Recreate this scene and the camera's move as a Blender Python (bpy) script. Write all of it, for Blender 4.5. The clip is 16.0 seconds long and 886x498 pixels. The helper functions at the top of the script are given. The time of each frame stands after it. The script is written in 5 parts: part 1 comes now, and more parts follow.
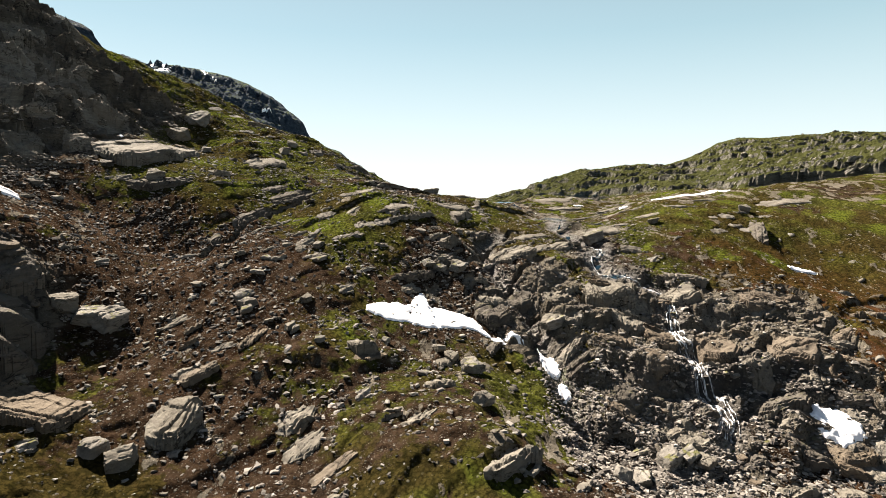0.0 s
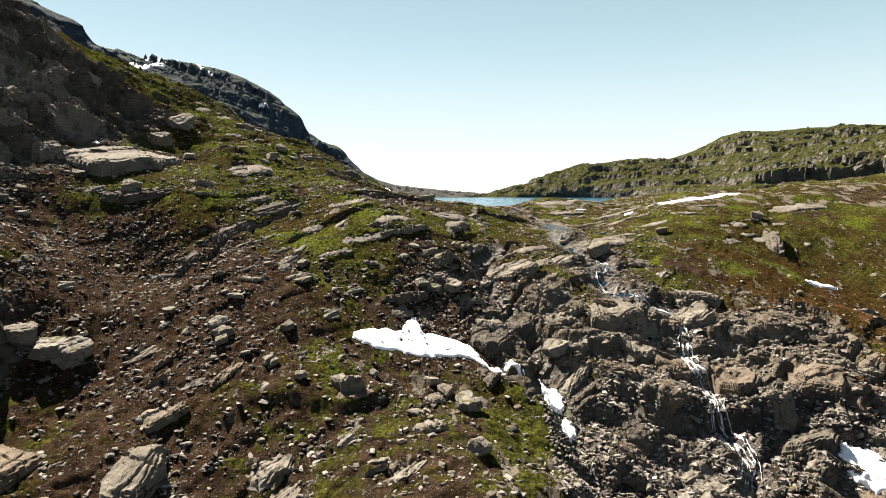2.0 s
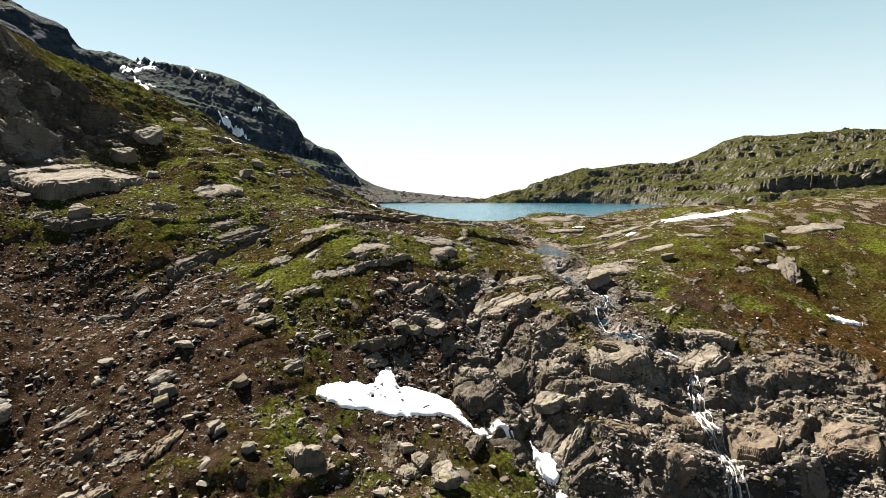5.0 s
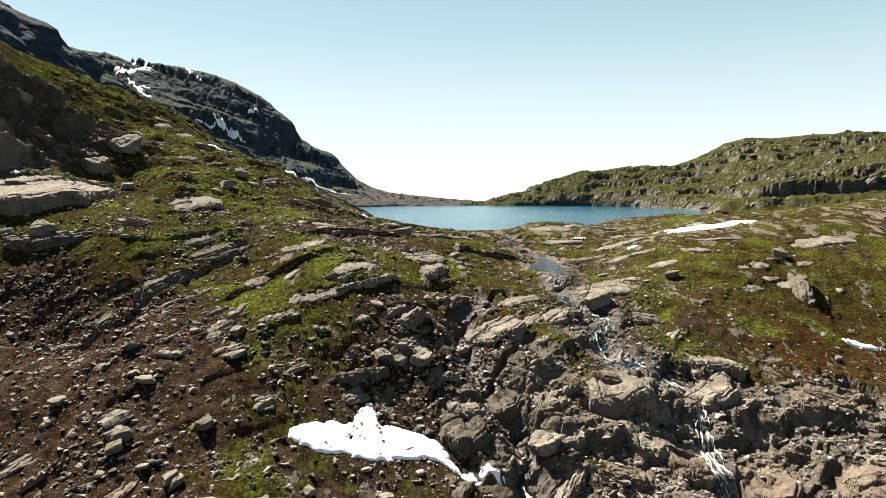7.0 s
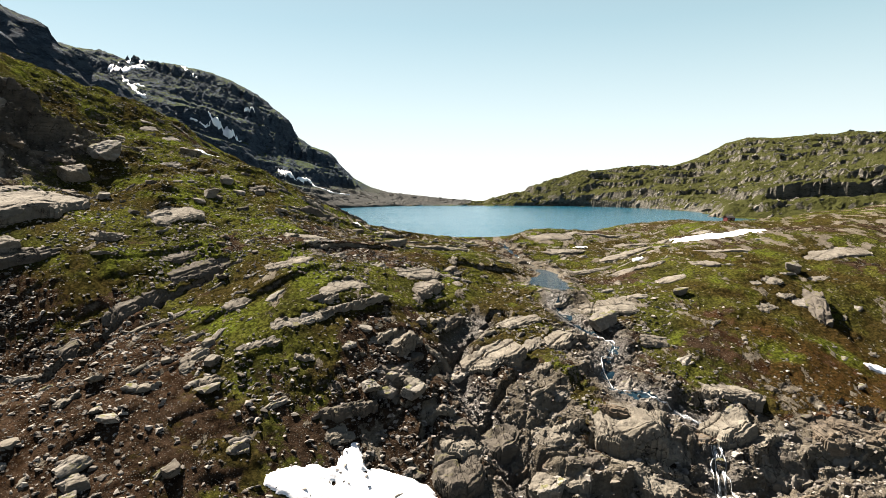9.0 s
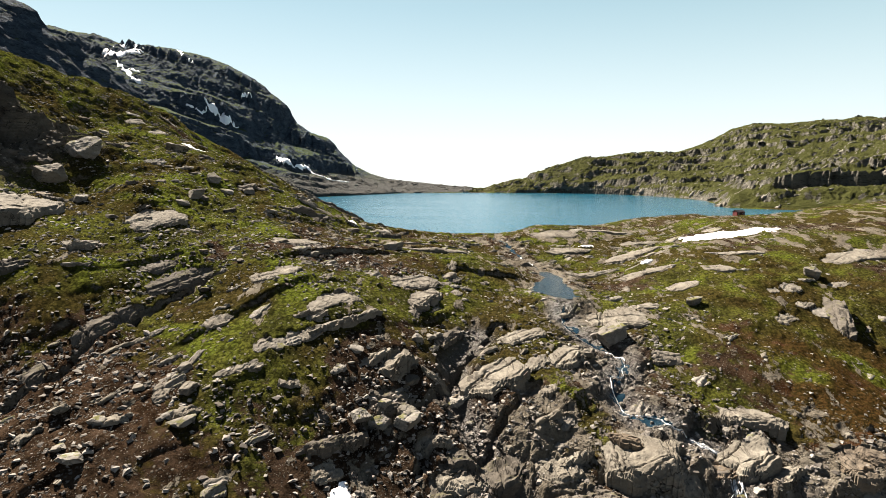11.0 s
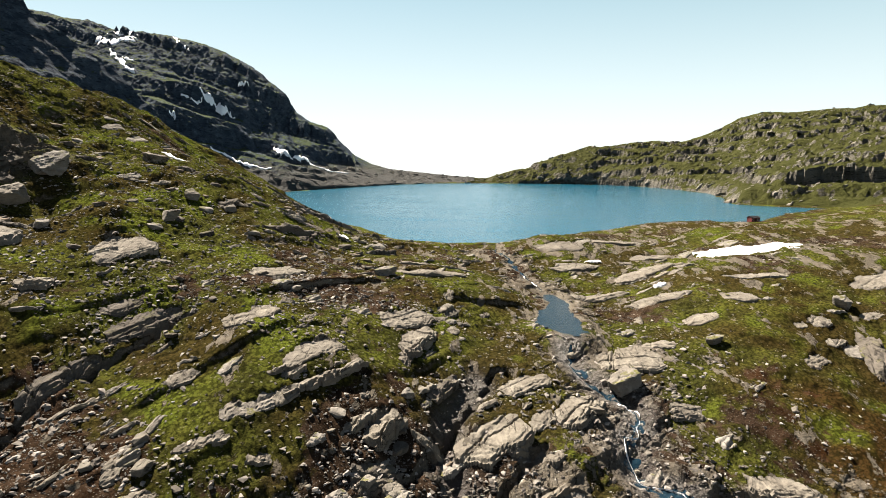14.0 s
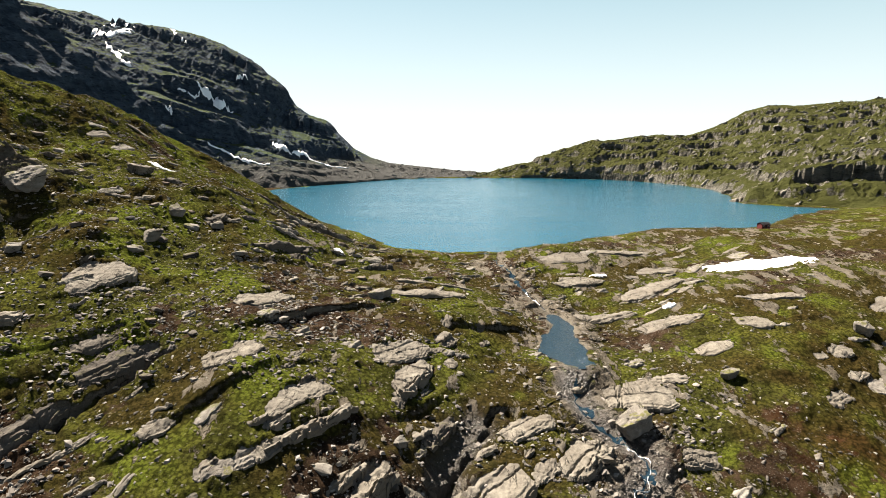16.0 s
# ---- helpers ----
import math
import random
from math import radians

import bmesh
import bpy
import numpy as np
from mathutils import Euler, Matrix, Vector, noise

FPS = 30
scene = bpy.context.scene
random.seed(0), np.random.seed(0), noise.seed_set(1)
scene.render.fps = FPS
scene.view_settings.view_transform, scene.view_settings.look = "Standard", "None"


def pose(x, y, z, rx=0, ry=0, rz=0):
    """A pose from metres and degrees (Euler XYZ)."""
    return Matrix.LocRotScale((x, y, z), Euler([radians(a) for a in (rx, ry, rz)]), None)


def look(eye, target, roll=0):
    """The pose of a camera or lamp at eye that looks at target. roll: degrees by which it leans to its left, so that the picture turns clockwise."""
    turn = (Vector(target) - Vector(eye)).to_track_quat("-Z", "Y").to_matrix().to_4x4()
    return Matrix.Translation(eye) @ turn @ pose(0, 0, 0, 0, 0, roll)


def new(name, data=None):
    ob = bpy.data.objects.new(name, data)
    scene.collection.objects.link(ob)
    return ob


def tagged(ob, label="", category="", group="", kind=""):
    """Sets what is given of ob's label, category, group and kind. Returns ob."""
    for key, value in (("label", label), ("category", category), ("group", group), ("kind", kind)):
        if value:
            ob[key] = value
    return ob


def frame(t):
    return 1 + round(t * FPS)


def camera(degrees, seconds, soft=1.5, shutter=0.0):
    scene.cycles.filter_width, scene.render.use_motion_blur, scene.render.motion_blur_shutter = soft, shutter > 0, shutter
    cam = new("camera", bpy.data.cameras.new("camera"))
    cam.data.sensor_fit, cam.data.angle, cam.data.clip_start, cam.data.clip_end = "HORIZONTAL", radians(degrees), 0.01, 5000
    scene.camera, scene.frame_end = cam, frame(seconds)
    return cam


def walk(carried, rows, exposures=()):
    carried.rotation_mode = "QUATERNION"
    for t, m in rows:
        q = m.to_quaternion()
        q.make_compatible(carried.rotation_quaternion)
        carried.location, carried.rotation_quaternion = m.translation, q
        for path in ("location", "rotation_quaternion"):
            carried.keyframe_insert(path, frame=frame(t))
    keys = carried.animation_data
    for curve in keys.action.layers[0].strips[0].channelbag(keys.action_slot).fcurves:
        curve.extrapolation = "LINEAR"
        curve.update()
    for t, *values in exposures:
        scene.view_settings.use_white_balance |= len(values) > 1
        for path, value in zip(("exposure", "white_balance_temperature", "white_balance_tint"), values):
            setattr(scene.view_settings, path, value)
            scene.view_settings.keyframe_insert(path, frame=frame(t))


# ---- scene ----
cam = camera(73.3, 16.0, soft=0.7)
PATH = [
    (0, (3.787, 3.644, 1.571), (3.735, 5.637, 1.409), 0.3),
    (0.5, (3.919, 6.429, 2.897), (3.867, 8.42, 2.72), 0.2),
    (1, (4.288, 9.466, 4.449), (4.233, 11.456, 4.26), 0.2),
    (1.5, (4.716, 12.241, 5.723), (4.66, 14.231, 5.533), 0.1),
    (2, (5.149, 15.224, 6.966), (5.093, 17.215, 6.778), 0.1),
    (2.5, (5.783, 18.006, 8.123), (5.726, 19.996, 7.936), 0.1),
    (3, (6.363, 20.992, 9.246), (6.307, 22.983, 9.06), 0.1),
    (3.5, (6.931, 23.735, 10.358), (6.875, 25.725, 10.171), 0.1),
    (4, (7.583, 26.642, 11.384), (7.527, 28.633, 11.198), 0.1),
    (6.5, (10.628, 39.707, 15.924), (10.572, 41.698, 15.741), 0.2),
    (7, (11.062, 42.343, 16.895), (11.007, 44.334, 16.712), 0.2),
    (7.5, (11.302, 44.723, 17.765), (11.247, 46.714, 17.581), 0.3),
    (8, (11.446, 47.41, 18.687), (11.393, 49.401, 18.501), 0.3),
    (8.5, (11.626, 49.763, 19.537), (11.573, 51.754, 19.349), 0.3),
    (9, (11.793, 52.242, 20.649), (11.741, 54.232, 20.457), 0.3),
    (11.5, (12.425, 64.811, 26.698), (12.368, 66.793, 26.439), 0.3),
    (12, (12.644, 67.343, 28.173), (12.586, 69.324, 27.905), 0.3),
    (12.5, (12.835, 69.817, 29.585), (12.777, 71.797, 29.311), 0.2),
    (13, (13.011, 72.353, 31.319), (12.951, 74.331, 31.035), 0.3),
    (13.5, (13.188, 74.735, 32.768), (13.127, 76.713, 32.478), 0.3),
    (14, (13.405, 77.263, 34.399), (13.341, 79.239, 34.101), 0.3),
    (14.5, (13.592, 79.639, 35.942), (13.527, 81.615, 35.637), 0.3),
    (15, (13.705, 82.211, 37.661), (13.638, 84.185, 37.346), 0.3),
    (15.5, (13.873, 84.497, 39.262), (13.805, 86.47, 38.939), 0.3),
    (16, (14.073, 86.951, 40.936), (14.003, 88.922, 40.604), 0.3),
]
walk(cam, [(t, look(eye, target, roll)) for t, eye, target, roll in PATH], [(0, 2.30, 7150, 14)])

# ---------------------------------------------------------------- light
world = bpy.data.worlds.new("sky")
scene.world = world
world.use_nodes = True
wn = world.node_tree.nodes
wl = world.node_tree.links
SUN_EL, SUN_AZ = 47.0, -40.0            # height over the horizon; degrees from straight ahead, minus is to the left
sky = wn.new("ShaderNodeTexSky")
sky.sky_type = "NISHITA"
sky.sun_disc = False
sky.sun_elevation = radians(SUN_EL)
sky.sun_rotation = radians(SUN_AZ)
sky.altitude = 1200
sky.air_density, sky.dust_density, sky.ozone_density = 0.65, 0.25, 1.0
wn["Background"].inputs[1].default_value = 0.027
haze = wn.new("ShaderNodeHueSaturation")
haze.inputs["Saturation"].default_value = 0.8
haze.inputs["Hue"].default_value = 0.485
wl.new(sky.outputs[0], haze.inputs["Color"])
# summer haze: the sky pales towards the horizon all the way round
up = wn.new("ShaderNodeSeparateXYZ")
wl.new(wn.new("ShaderNodeTexCoord").outputs["Generated"], up.inputs[0])
pale = wn.new("ShaderNodeMapRange")
for key, val in (("From Min", 0.0), ("From Max", 0.62), ("To Min", 0.97), ("To Max", 0.0)):
    pale.inputs[key].default_value = val
wl.new(up.outputs[2], pale.inputs["Value"])
veil = wn.new("ShaderNodeMix")
veil.data_type = "RGBA"
low = wn.new("ShaderNodeMapRange")
low.inputs["From Max"].default_value = 0.26
wl.new(up.outputs[2], low.inputs["Value"])
glow = wn.new("ShaderNodeMix")
glow.data_type = "RGBA"
glow.inputs[6].default_value, glow.inputs[7].default_value = (7.9, 8.9, 9.1, 1), (4.5, 7.3, 8.2, 1)
wl.new(low.outputs[0], glow.inputs[0])
wl.new(glow.outputs[2], veil.inputs[7])
# and thicker on the sunward side, by forward scatter
ahead = wn.new("ShaderNodeMapRange")
ahead.interpolation_type = "SMOOTHSTEP"
for key, val in (("From Min", -0.35), ("From Max", 0.6), ("To Min", 0.06), ("To Max", 1.0)):
    ahead.inputs[key].default_value = val
wl.new(up.outputs[1], ahead.inputs["Value"])
amount = wn.new("ShaderNodeMath")
amount.operation = "MULTIPLY"
wl.new(pale.outputs[0], amount.inputs[0])
wl.new(ahead.outputs[0], amount.inputs[1])
wl.new(amount.outputs[0], veil.inputs[0])
wl.new(haze.outputs[0], veil.inputs[6])
wl.new(veil.outputs[2], wn["Background"].inputs[0])
sun = new("sun", bpy.data.lights.new("sun", "SUN"))
sun.data.energy, sun.data.angle, sun.data.color = 5.0, radians(0.53), (1.0, 0.95, 0.87)
az, el = radians(SUN_AZ), radians(SUN_EL)
SUNWARD = Vector((math.sin(az) * math.cos(el), math.cos(az) * math.cos(el), math.sin(el)))
sun.matrix_world = look((0, 0, 300), Vector((0, 0, 300)) - SUNWARD)

# ---------------------------------------------------------------- number helpers
RNG = np.random.default_rng(7)


def smooth(a, b, x):
    t = np.clip((np.asarray(x, float) - a) / (b - a), 0, 1)
    return t * t * (3 - 2 * t)


def hashed(i, j, seed):
    h = (i.astype(np.int64) * 374761393 + j.astype(np.int64) * 668265263 + seed * 974634777) & 0xFFFFFFFF
    h = ((h ^ (h >> 13)) * 1274126177) & 0xFFFFFFFF
    return ((h ^ (h >> 16)) & 0xFFFF) / 32767.5 - 1.0


def vnoise(x, y, seed=0):
    x, y = np.asarray(x, float), np.asarray(y, float)
    i, j = np.floor(x), np.floor(y)
    u, v = x - i, y - j
    u, v = u * u * u * (u * (u * 6 - 15) + 10), v * v * v * (v * (v * 6 - 15) + 10)
    a, b = hashed(i, j, seed), hashed(i + 1, j, seed)
    c, d = hashed(i, j + 1, seed), hashed(i + 1, j + 1, seed)
    return (a * (1 - u) + b * u) * (1 - v) + (c * (1 - u) + d * u) * v


def fbm(x, y, size, octaves=4, seed=0, gain=0.5):
    out, amp, s = 0.0, 1.0, 1.0 / size
    for k in range(octaves):
        out = out + amp * vnoise(x * s + 17.3 * k, y * s - 9.1 * k, seed + k)
        amp, s = amp * gain, s * 2.07
    return out


def spline_matrix(knots, xs):
    """Weights of a natural cubic spline through values at the knots."""
    k = np.asarray(knots, float)
    n, h = len(k), np.diff(k)
    a_, r_ = np.eye(n), np.zeros((n, n))
    for i in range(1, n - 1):
        a_[i, i - 1 : i + 2] = h[i - 1] / 6, (h[i - 1] + h[i]) / 3, h[i] / 6
        r_[i, i - 1 : i + 2] = 1 / h[i - 1], -1 / h[i - 1] - 1 / h[i], 1 / h[i]
    m = np.linalg.solve(a_, r_)
    x = np.clip(np.asarray(xs, float), k[0], k[-1])
    j = np.clip(np.searchsorted(k, x) - 1, 0, n - 2)
    a = (k[j + 1] - x) / h[j]
    b, one = 1 - a, np.eye(n)
    return (a[:, None] * one[j] + b[:, None] * one[j + 1] + ((a**3 - a) * h[j] ** 2 / 6)[:, None] * m[j]
            + ((b**3 - b) * h[j] ** 2 / 6)[:, None] * m[j + 1])


def to_chain(x, y, chain):
    """Distance to a chain of points (x, y, value), and the value at the nearest place."""
    best, val = np.full(np.shape(x), 1e9), np.zeros(np.shape(x))
    for (ax, ay, av), (bx, by, bv) in zip(chain[:-1], chain[1:]):
        dx, dy = bx - ax, by - ay
        t = np.clip(((x - ax) * dx + (y - ay) * dy) / (dx * dx + dy * dy), 0, 1)
        d = np.hypot(x - ax - t * dx, y - ay - t * dy)
        val = np.where(d < best, av + t * (bv - av), val)
        best = np.minimum(best, d)
    return best, val


def outside(x, y, ring):
    """Signed distance to a ring of points: plus outside, minus inside."""
    d2, inside = np.full(np.shape(x), 1e18), np.zeros(np.shape(x), bool)
    for (ax, ay), (bx, by) in zip(ring, ring[1:] + ring[:1]):
        dx, dy = bx - ax, by - ay
        t = np.clip(((x - ax) * dx + (y - ay) * dy) / (dx * dx + dy * dy), 0, 1)
        d2 = np.minimum(d2, (x - ax - t * dx) ** 2 + (y - ay - t * dy) ** 2)
        if dy:
            inside ^= ((ay > y) != (by > y)) & (x < ax + (y - ay) * dx / dy)
    return np.where(inside, -1, 1) * np.sqrt(d2)


# ---------------------------------------------------------------- the lie of the land (lake level is zero)
KX = [-260, -170, -130, -100, -70, -45, -20, 5, 30, 55, 80, 110, 150, 220, 320]
KY = [20, 95, 115, 135, 155, 175, 200, 230, 265, 310, 360, 430, 520]
SLOPE = [                                    # the valley side below the lip, south to north
    [0.5, -24, -35.5, -42.5, -48, -50.5, -52.5, -56.5, -57.5, -56.5, -58, -59.5, -60, -56, -48.5],
    [54.5, 14.5, -6.5, -22, -32.5, -39, -40, -36.5, -43.5, -50.5, -52, -47.5, -42, -36.5, -29],
    [66.5, 23, 1.5, -14.5, -29, -30, -32, -32.5, -43.5, -46, -48.5, -42.5, -37.5, -31.5, -23.5],
    [77, 31.5, 10.5, -1.5, -17, -19.5, -23.5, -30, -32.5, -35.5, -35, -34.5, -33, -26, -18.5],
    [85.5, 42, 18.5, -1, -10, -11, -12, -19, -22.5, -25, -26.5, -27.5, -28.5, -21, -13.5],
    [89, 53, 24.5, 8.5, 3.5, -4.5, -1, -9.5, -14, -17, -17, -23, -22.5, -15.5, -8],
]
SHELF = [                                    # the shelf, the lip and the lake basin
    [89, 70.5, 34, 19, 12.5, 8.5, 5, -3, -7.5, -8, -7, -13, -13, -8.5, -2],
    [90.5, 83, 47.5, 28, 22.5, 15, 5, 2.5, -3.5, -5.5, 0, -1, -1, -0.5, 5],
    [90.5, 76, 46, 36.5, 29.5, 18, 5, 2, -1, -4, -0, 3.5, 6, 8, 10.5],
    [79.5, 69.5, 59, 40, 24, 12.5, 4, 0, 1, 3.5, 0.5, 5, 8.5, 15, 18],
    [63.5, 56.5, 46, 34, 16, 3, -2.5, -3, -2.5, -1.5, 1, 5, 6, 14, 27],
    [50, 41.5, 32, 12.5, -0, -4.5, -6, -6, -5.5, -5.5, -6, -7, -3.5, -1.5, 19.5],
    [25, 9.5, -10.5, -19, -11.5, -5.5, -4.5, -5, -5.5, -5, -3, -0.5, -3, 3, 30],
]
LAND = np.array(SLOPE + SHELF, float).T

LAKE = [(-14, 330), (-34, 366), (-52, 396), (-76, 428), (-101, 459), (-135, 530), (-164, 608), (-176, 660), (-172, 691),
        (-150, 735), (-131, 775), (-108, 830), (-78, 886), (-30, 935), (45, 952), (130, 945), (200, 925), (245, 870), (266, 802),
        (272, 720), (258, 652), (228, 560), (250, 540), (284, 522), (262, 505), (226, 478), (185, 425), (163, 408), (138, 398), (109, 393),
        (80, 372), (59, 352), (46, 343), (27, 321), (6, 322)]
STREAM = [(26, 311, 0.0), (26.4, 303, 0.0), (32.5, 270, 0.0), (37.5, 253, 0.0)]
POOL = [(39, 250, 1.6), (40.5, 240, 2.6), (38, 230, 4.2), (37.5, 220, 5.2), (39.0, 213, 3.0)]
POOL_Z = -5.2
BECK = [(37.5, 207, 0), (37.5, 202, 0), (39.5, 196, 0), (44.8, 189.3, 0), (46.7, 185.5, 0), (46, 181, 0), (42.5, 175.6, 0), (43, 173, 0), (45, 168.3, 0), (50, 166.4, 0), (54, 166, 0)]
FALL = [(54, 166, 0), (58.4, 163.5, 0), (58.6, 157, 0), (57, 151, 0), (56, 143.5, 0), (58, 139, 0), (57, 133.8, 0), (58.6, 129, 0), (59, 124, 0), (57, 119, 0)]
CLEFTS = [([(-61, 154, 0), (-57, 159, 0), (-56, 166, 0), (-50, 178, 0), (-41, 190.5, 0)], 3.0, 1.7),      # course, depth, half width
          ([(23, 196, 0), (14.3, 182, 0), (9.6, 170.5, 0), (7, 164, 0), (-3, 156, 0)], 1.7, 1.5),
          ([(28, 174.5, 0), (20, 163, 0), (16, 158.5, 0)], 3.2, 1.5),
          ([(8, 161, 0), (6, 151, 0), (9.5, 144.5, 0)], 2.4, 1.6)]
GULLY = [(17, 190, 1.0), (11, 179, 1.6), (12, 168, 1.8), (21, 152, 2.4), (25, 136, 2.6), (30, 118, 2.2), (40, 96, 1.0)]

CREST_X = [-900, -677, -593, -551, -509, -466, -424, -390, -345, -307, -283, -258, -245, -221, -192, -171, -154, -129, -99, -56, -4, 48, 82, 116, 153, 199, 249, 299, 341, 365, 397, 428, 460, 493, 557, 628, 900]
CREST_Z = [300, 263, 245, 238, 223, 221, 216, 208, 191, 170, 154, 133, 108, 91, 80, 57, 40, 28, 19, 15, 10, 6, 16, 24, 39, 54, 58, 62, 61, 68, 83, 99, 108, 106, 112, 115, 126]


def strata(z, step, sharp):
    """Steps in a height: level treads and steep risers."""
    q = z / step
    f = q - np.floor(q)
    return step * (np.floor(q) + smooth(0.5 - sharp, 0.5 + sharp, f)) - z


def mountain_height(x, y):
    c = np.interp(x, CREST_X, CREST_Z)
    foot = np.interp(x, [-900, -300, -172, -131, -78, -20], [600, 640, 688, 772, 884, 945])
    s = np.clip((y - foot) / (1000 - foot), 0, 1.0)
    p = np.interp(x, [-500, -400, -300, -221, -100], [0.45, 0.44, 0.45, 0.72, 1.0])
    z = c * s**p - np.clip(y - 1000, 0, None) * 0.4 - 3 * (1 - smooth(0, 0.04, s))
    rough = smooth(-0.25, 0.22, s) * smooth(0.0, 0.03, s) * (1 - 0.8 * smooth(0.8, 0.97, s))
    ribs = np.abs(fbm(x + 0.25 * y, y * 0.16, 14, 4, 32, 0.6))
    z = z + rough * (6.5 * fbm(x, y, 90, 4, 31) + 6.0 * (ribs - 0.3) * (0.45 + smooth(0.45, 0.8, s)) + 1.6 * fbm(x, y, 9, 3, 36, 0.6)) * np.clip(c / 100, 0.3, 1)
    tilt = z + 0.30 * x + 5 * fbm(x, y, 120, 2, 33)
    return z + (0.8 * strata(tilt, 29, 0.14) + 0.75 * strata(tilt + 5 * fbm(x, y, 45, 2, 34), 10.5, 0.13)) * rough * np.clip(c / 70, 0, 1) * (0.55 + 0.6 * fbm(x, y, 70, 2, 35))


def spur_height(x, y):
    d, h = to_chain(x, y, [(-620, 440, 330), (-470, 520, 232), (-350, 575, 160), (-275, 610, 88), (-215, 640, 26), (-190, 655, 2)])
    z = h - np.clip(d, 0, None) ** 0.92 * 1.05 + 2.0 * fbm(x, y, 13, 3, 46) * smooth(5, 40, h) + 7 * fbm(x, y, 60, 4, 41) * smooth(5, 60, h)
    tilt = z + 0.1 * x + 5 * fbm(x, y, 80, 2, 43)
    return z + (0.6 * strata(tilt, 19, 0.2) + 0.3 * strata(tilt + 6 * fbm(x, y, 30, 2, 44), 6.7, 0.24)) * smooth(0, 25, z) * (0.6 + 0.5 * fbm(x, y, 50, 2, 45))


def hill_height(x, y):
    c = np.interp(x, CREST_X, CREST_Z)
    sd = np.clip(outside(x, y, LAKE), 0, None)
    east = np.interp(x, [260, 285, 330, 420, 900], [480, 500, 470, 400, 330])
    s = np.clip(sd / (sd + np.clip(1000 - y, 0.1, None)), 0, 1) * smooth(east - 60, east + 170, y)
    z = c * (0.05 * smooth(0, 0.03, s) + 0.95 * s**0.66) - np.clip(y - 1000, 0, None) * 0.4 - 3 * (1 - smooth(0, 0.015, s))
    face = y - (575 - 0.30 * (x - 290)) + 5 * fbm(x, y, 16, 3, 56)
    cliff = smooth(-1.5, 2.5, face) * smooth(262, 292, x) * (1 - smooth(420, 500, x)) * (1 - smooth(590, 760, y))
    z = z + 12.5 * cliff
    rough = smooth(-0.03, 0.05, s) * smooth(0.0, 0.015, s)
    z = z + rough * (1 - 0.7 * smooth(0.85, 0.98, s)) * (3.5 * fbm(x, y, 75, 5, 51) + 3.0 * fbm(x, y, 16, 4, 52, 0.6))
    tilt = z - 0.05 * x + 4 * fbm(x, y, 70, 2, 53)
    return z + (0.55 * strata(tilt, 13, 0.2) + 0.35 * strata(tilt + 5 * fbm(x, y, 25, 2, 54), 5.3, 0.24)) * rough * (0.5 + 0.7 * fbm(x, y, 60, 2, 55))


def ledges(x, y, period, seed, sharp=0.16):
    """Rock ribs that run north-east; each rises gently and breaks off towards the south-east."""
    u, v = (x - y) * 0.7071, (x + y) * 0.7071
    p = (u + 0.45 * period * fbm(x, y, 3.1 * period, 2, seed) + 0.25 * period * vnoise(v / (1.7 * period), u / (0.8 * period), seed + 5)) / period
    f = p - np.floor(p)
    gate = smooth(0.0, 0.5, vnoise(v / (2.2 * period) + 40 * np.floor(p), np.floor(p) * 3.7, seed + 9))
    return np.where(f < 1 - sharp, f / (1 - sharp), (1 - f) / sharp) * gate


def facets(x, y, size, seed, turn=38, long=1.7):
    """Jointed bedrock: blocks between straight joints. Returns each block's level (with its tilt) and the distance to the nearest joint."""
    c, s = math.cos(math.radians(turn)), math.sin(math.radians(turn))
    u, v = (x * c + y * s) / (size * long), (y * c - x * s) / size
    iu, iv = np.floor(u), np.floor(v)
    one, two, level = np.full(x.shape, 9.0), np.full(x.shape, 9.0), np.zeros(x.shape)

    def chance(i, j, k):
        q = np.sin(i * 127.1 + j * 311.7 + seed * 74.7 + k * 19.3) * 43758.5453
        return q - np.floor(q)
    for di in (-1, 0, 1):
        for dj in (-1, 0, 1):
            i, j = iu + di, iv + dj
            du, dv = u - i - 0.12 - 0.76 * chance(i, j, 1), v - j - 0.12 - 0.76 * chance(i, j, 2)
            d = np.maximum(np.abs(du) * 0.95 + 0.25 * np.abs(dv), np.abs(dv) * 0.95 + 0.2 * np.abs(du))
            h = chance(i, j, 3) - 0.5 + du * (chance(i, j, 4) - 0.5) + dv * (chance(i, j, 5) - 0.85)
            near = d < one
            two = np.where(near, one, np.minimum(two, d))
            level = np.where(near, h, level)
            one = np.where(near, d, one)
    return level, (two - one) * size


def bedrock_at(x, y):
    """Where the ground is jointed bare rock, 0 to 1."""
    fall = smooth(26, 46, x + 5 * vnoise(x / 9, y / 9, 73)) * (1 - smooth(90, 104, x)) * smooth(106, 120, y) * (1 - smooth(160, 178, y + 8 * vnoise(x / 11, y / 11, 74)))
    mid = 0.9 * smooth(8, 20, x) * (1 - smooth(26, 42, x)) * smooth(126, 140, y) * (1 - smooth(162, 182, y))
    creek, _ = to_chain(x, y, STREAM + POOL + BECK)
    brook = 0.6 * np.exp(-((creek / 12) ** 2)) * (1 - smooth(285, 310, y))
    crag = (1 - smooth(-116, -104, x - 0.2 * (y - 200))) * (1 - smooth(235, 262, y)) * smooth(130, 160, y)
    wall = (1 - smooth(-84, -74, x + 0.3 * (y - 118))) * smooth(60, 85, y) * (1 - smooth(124, 134, y))
    return np.clip(np.maximum.reduce([fall, mid, brook, crag, wall]) * (0.95 + 0.5 * fbm(x, y, 17, 2, 75)), 0, 1)


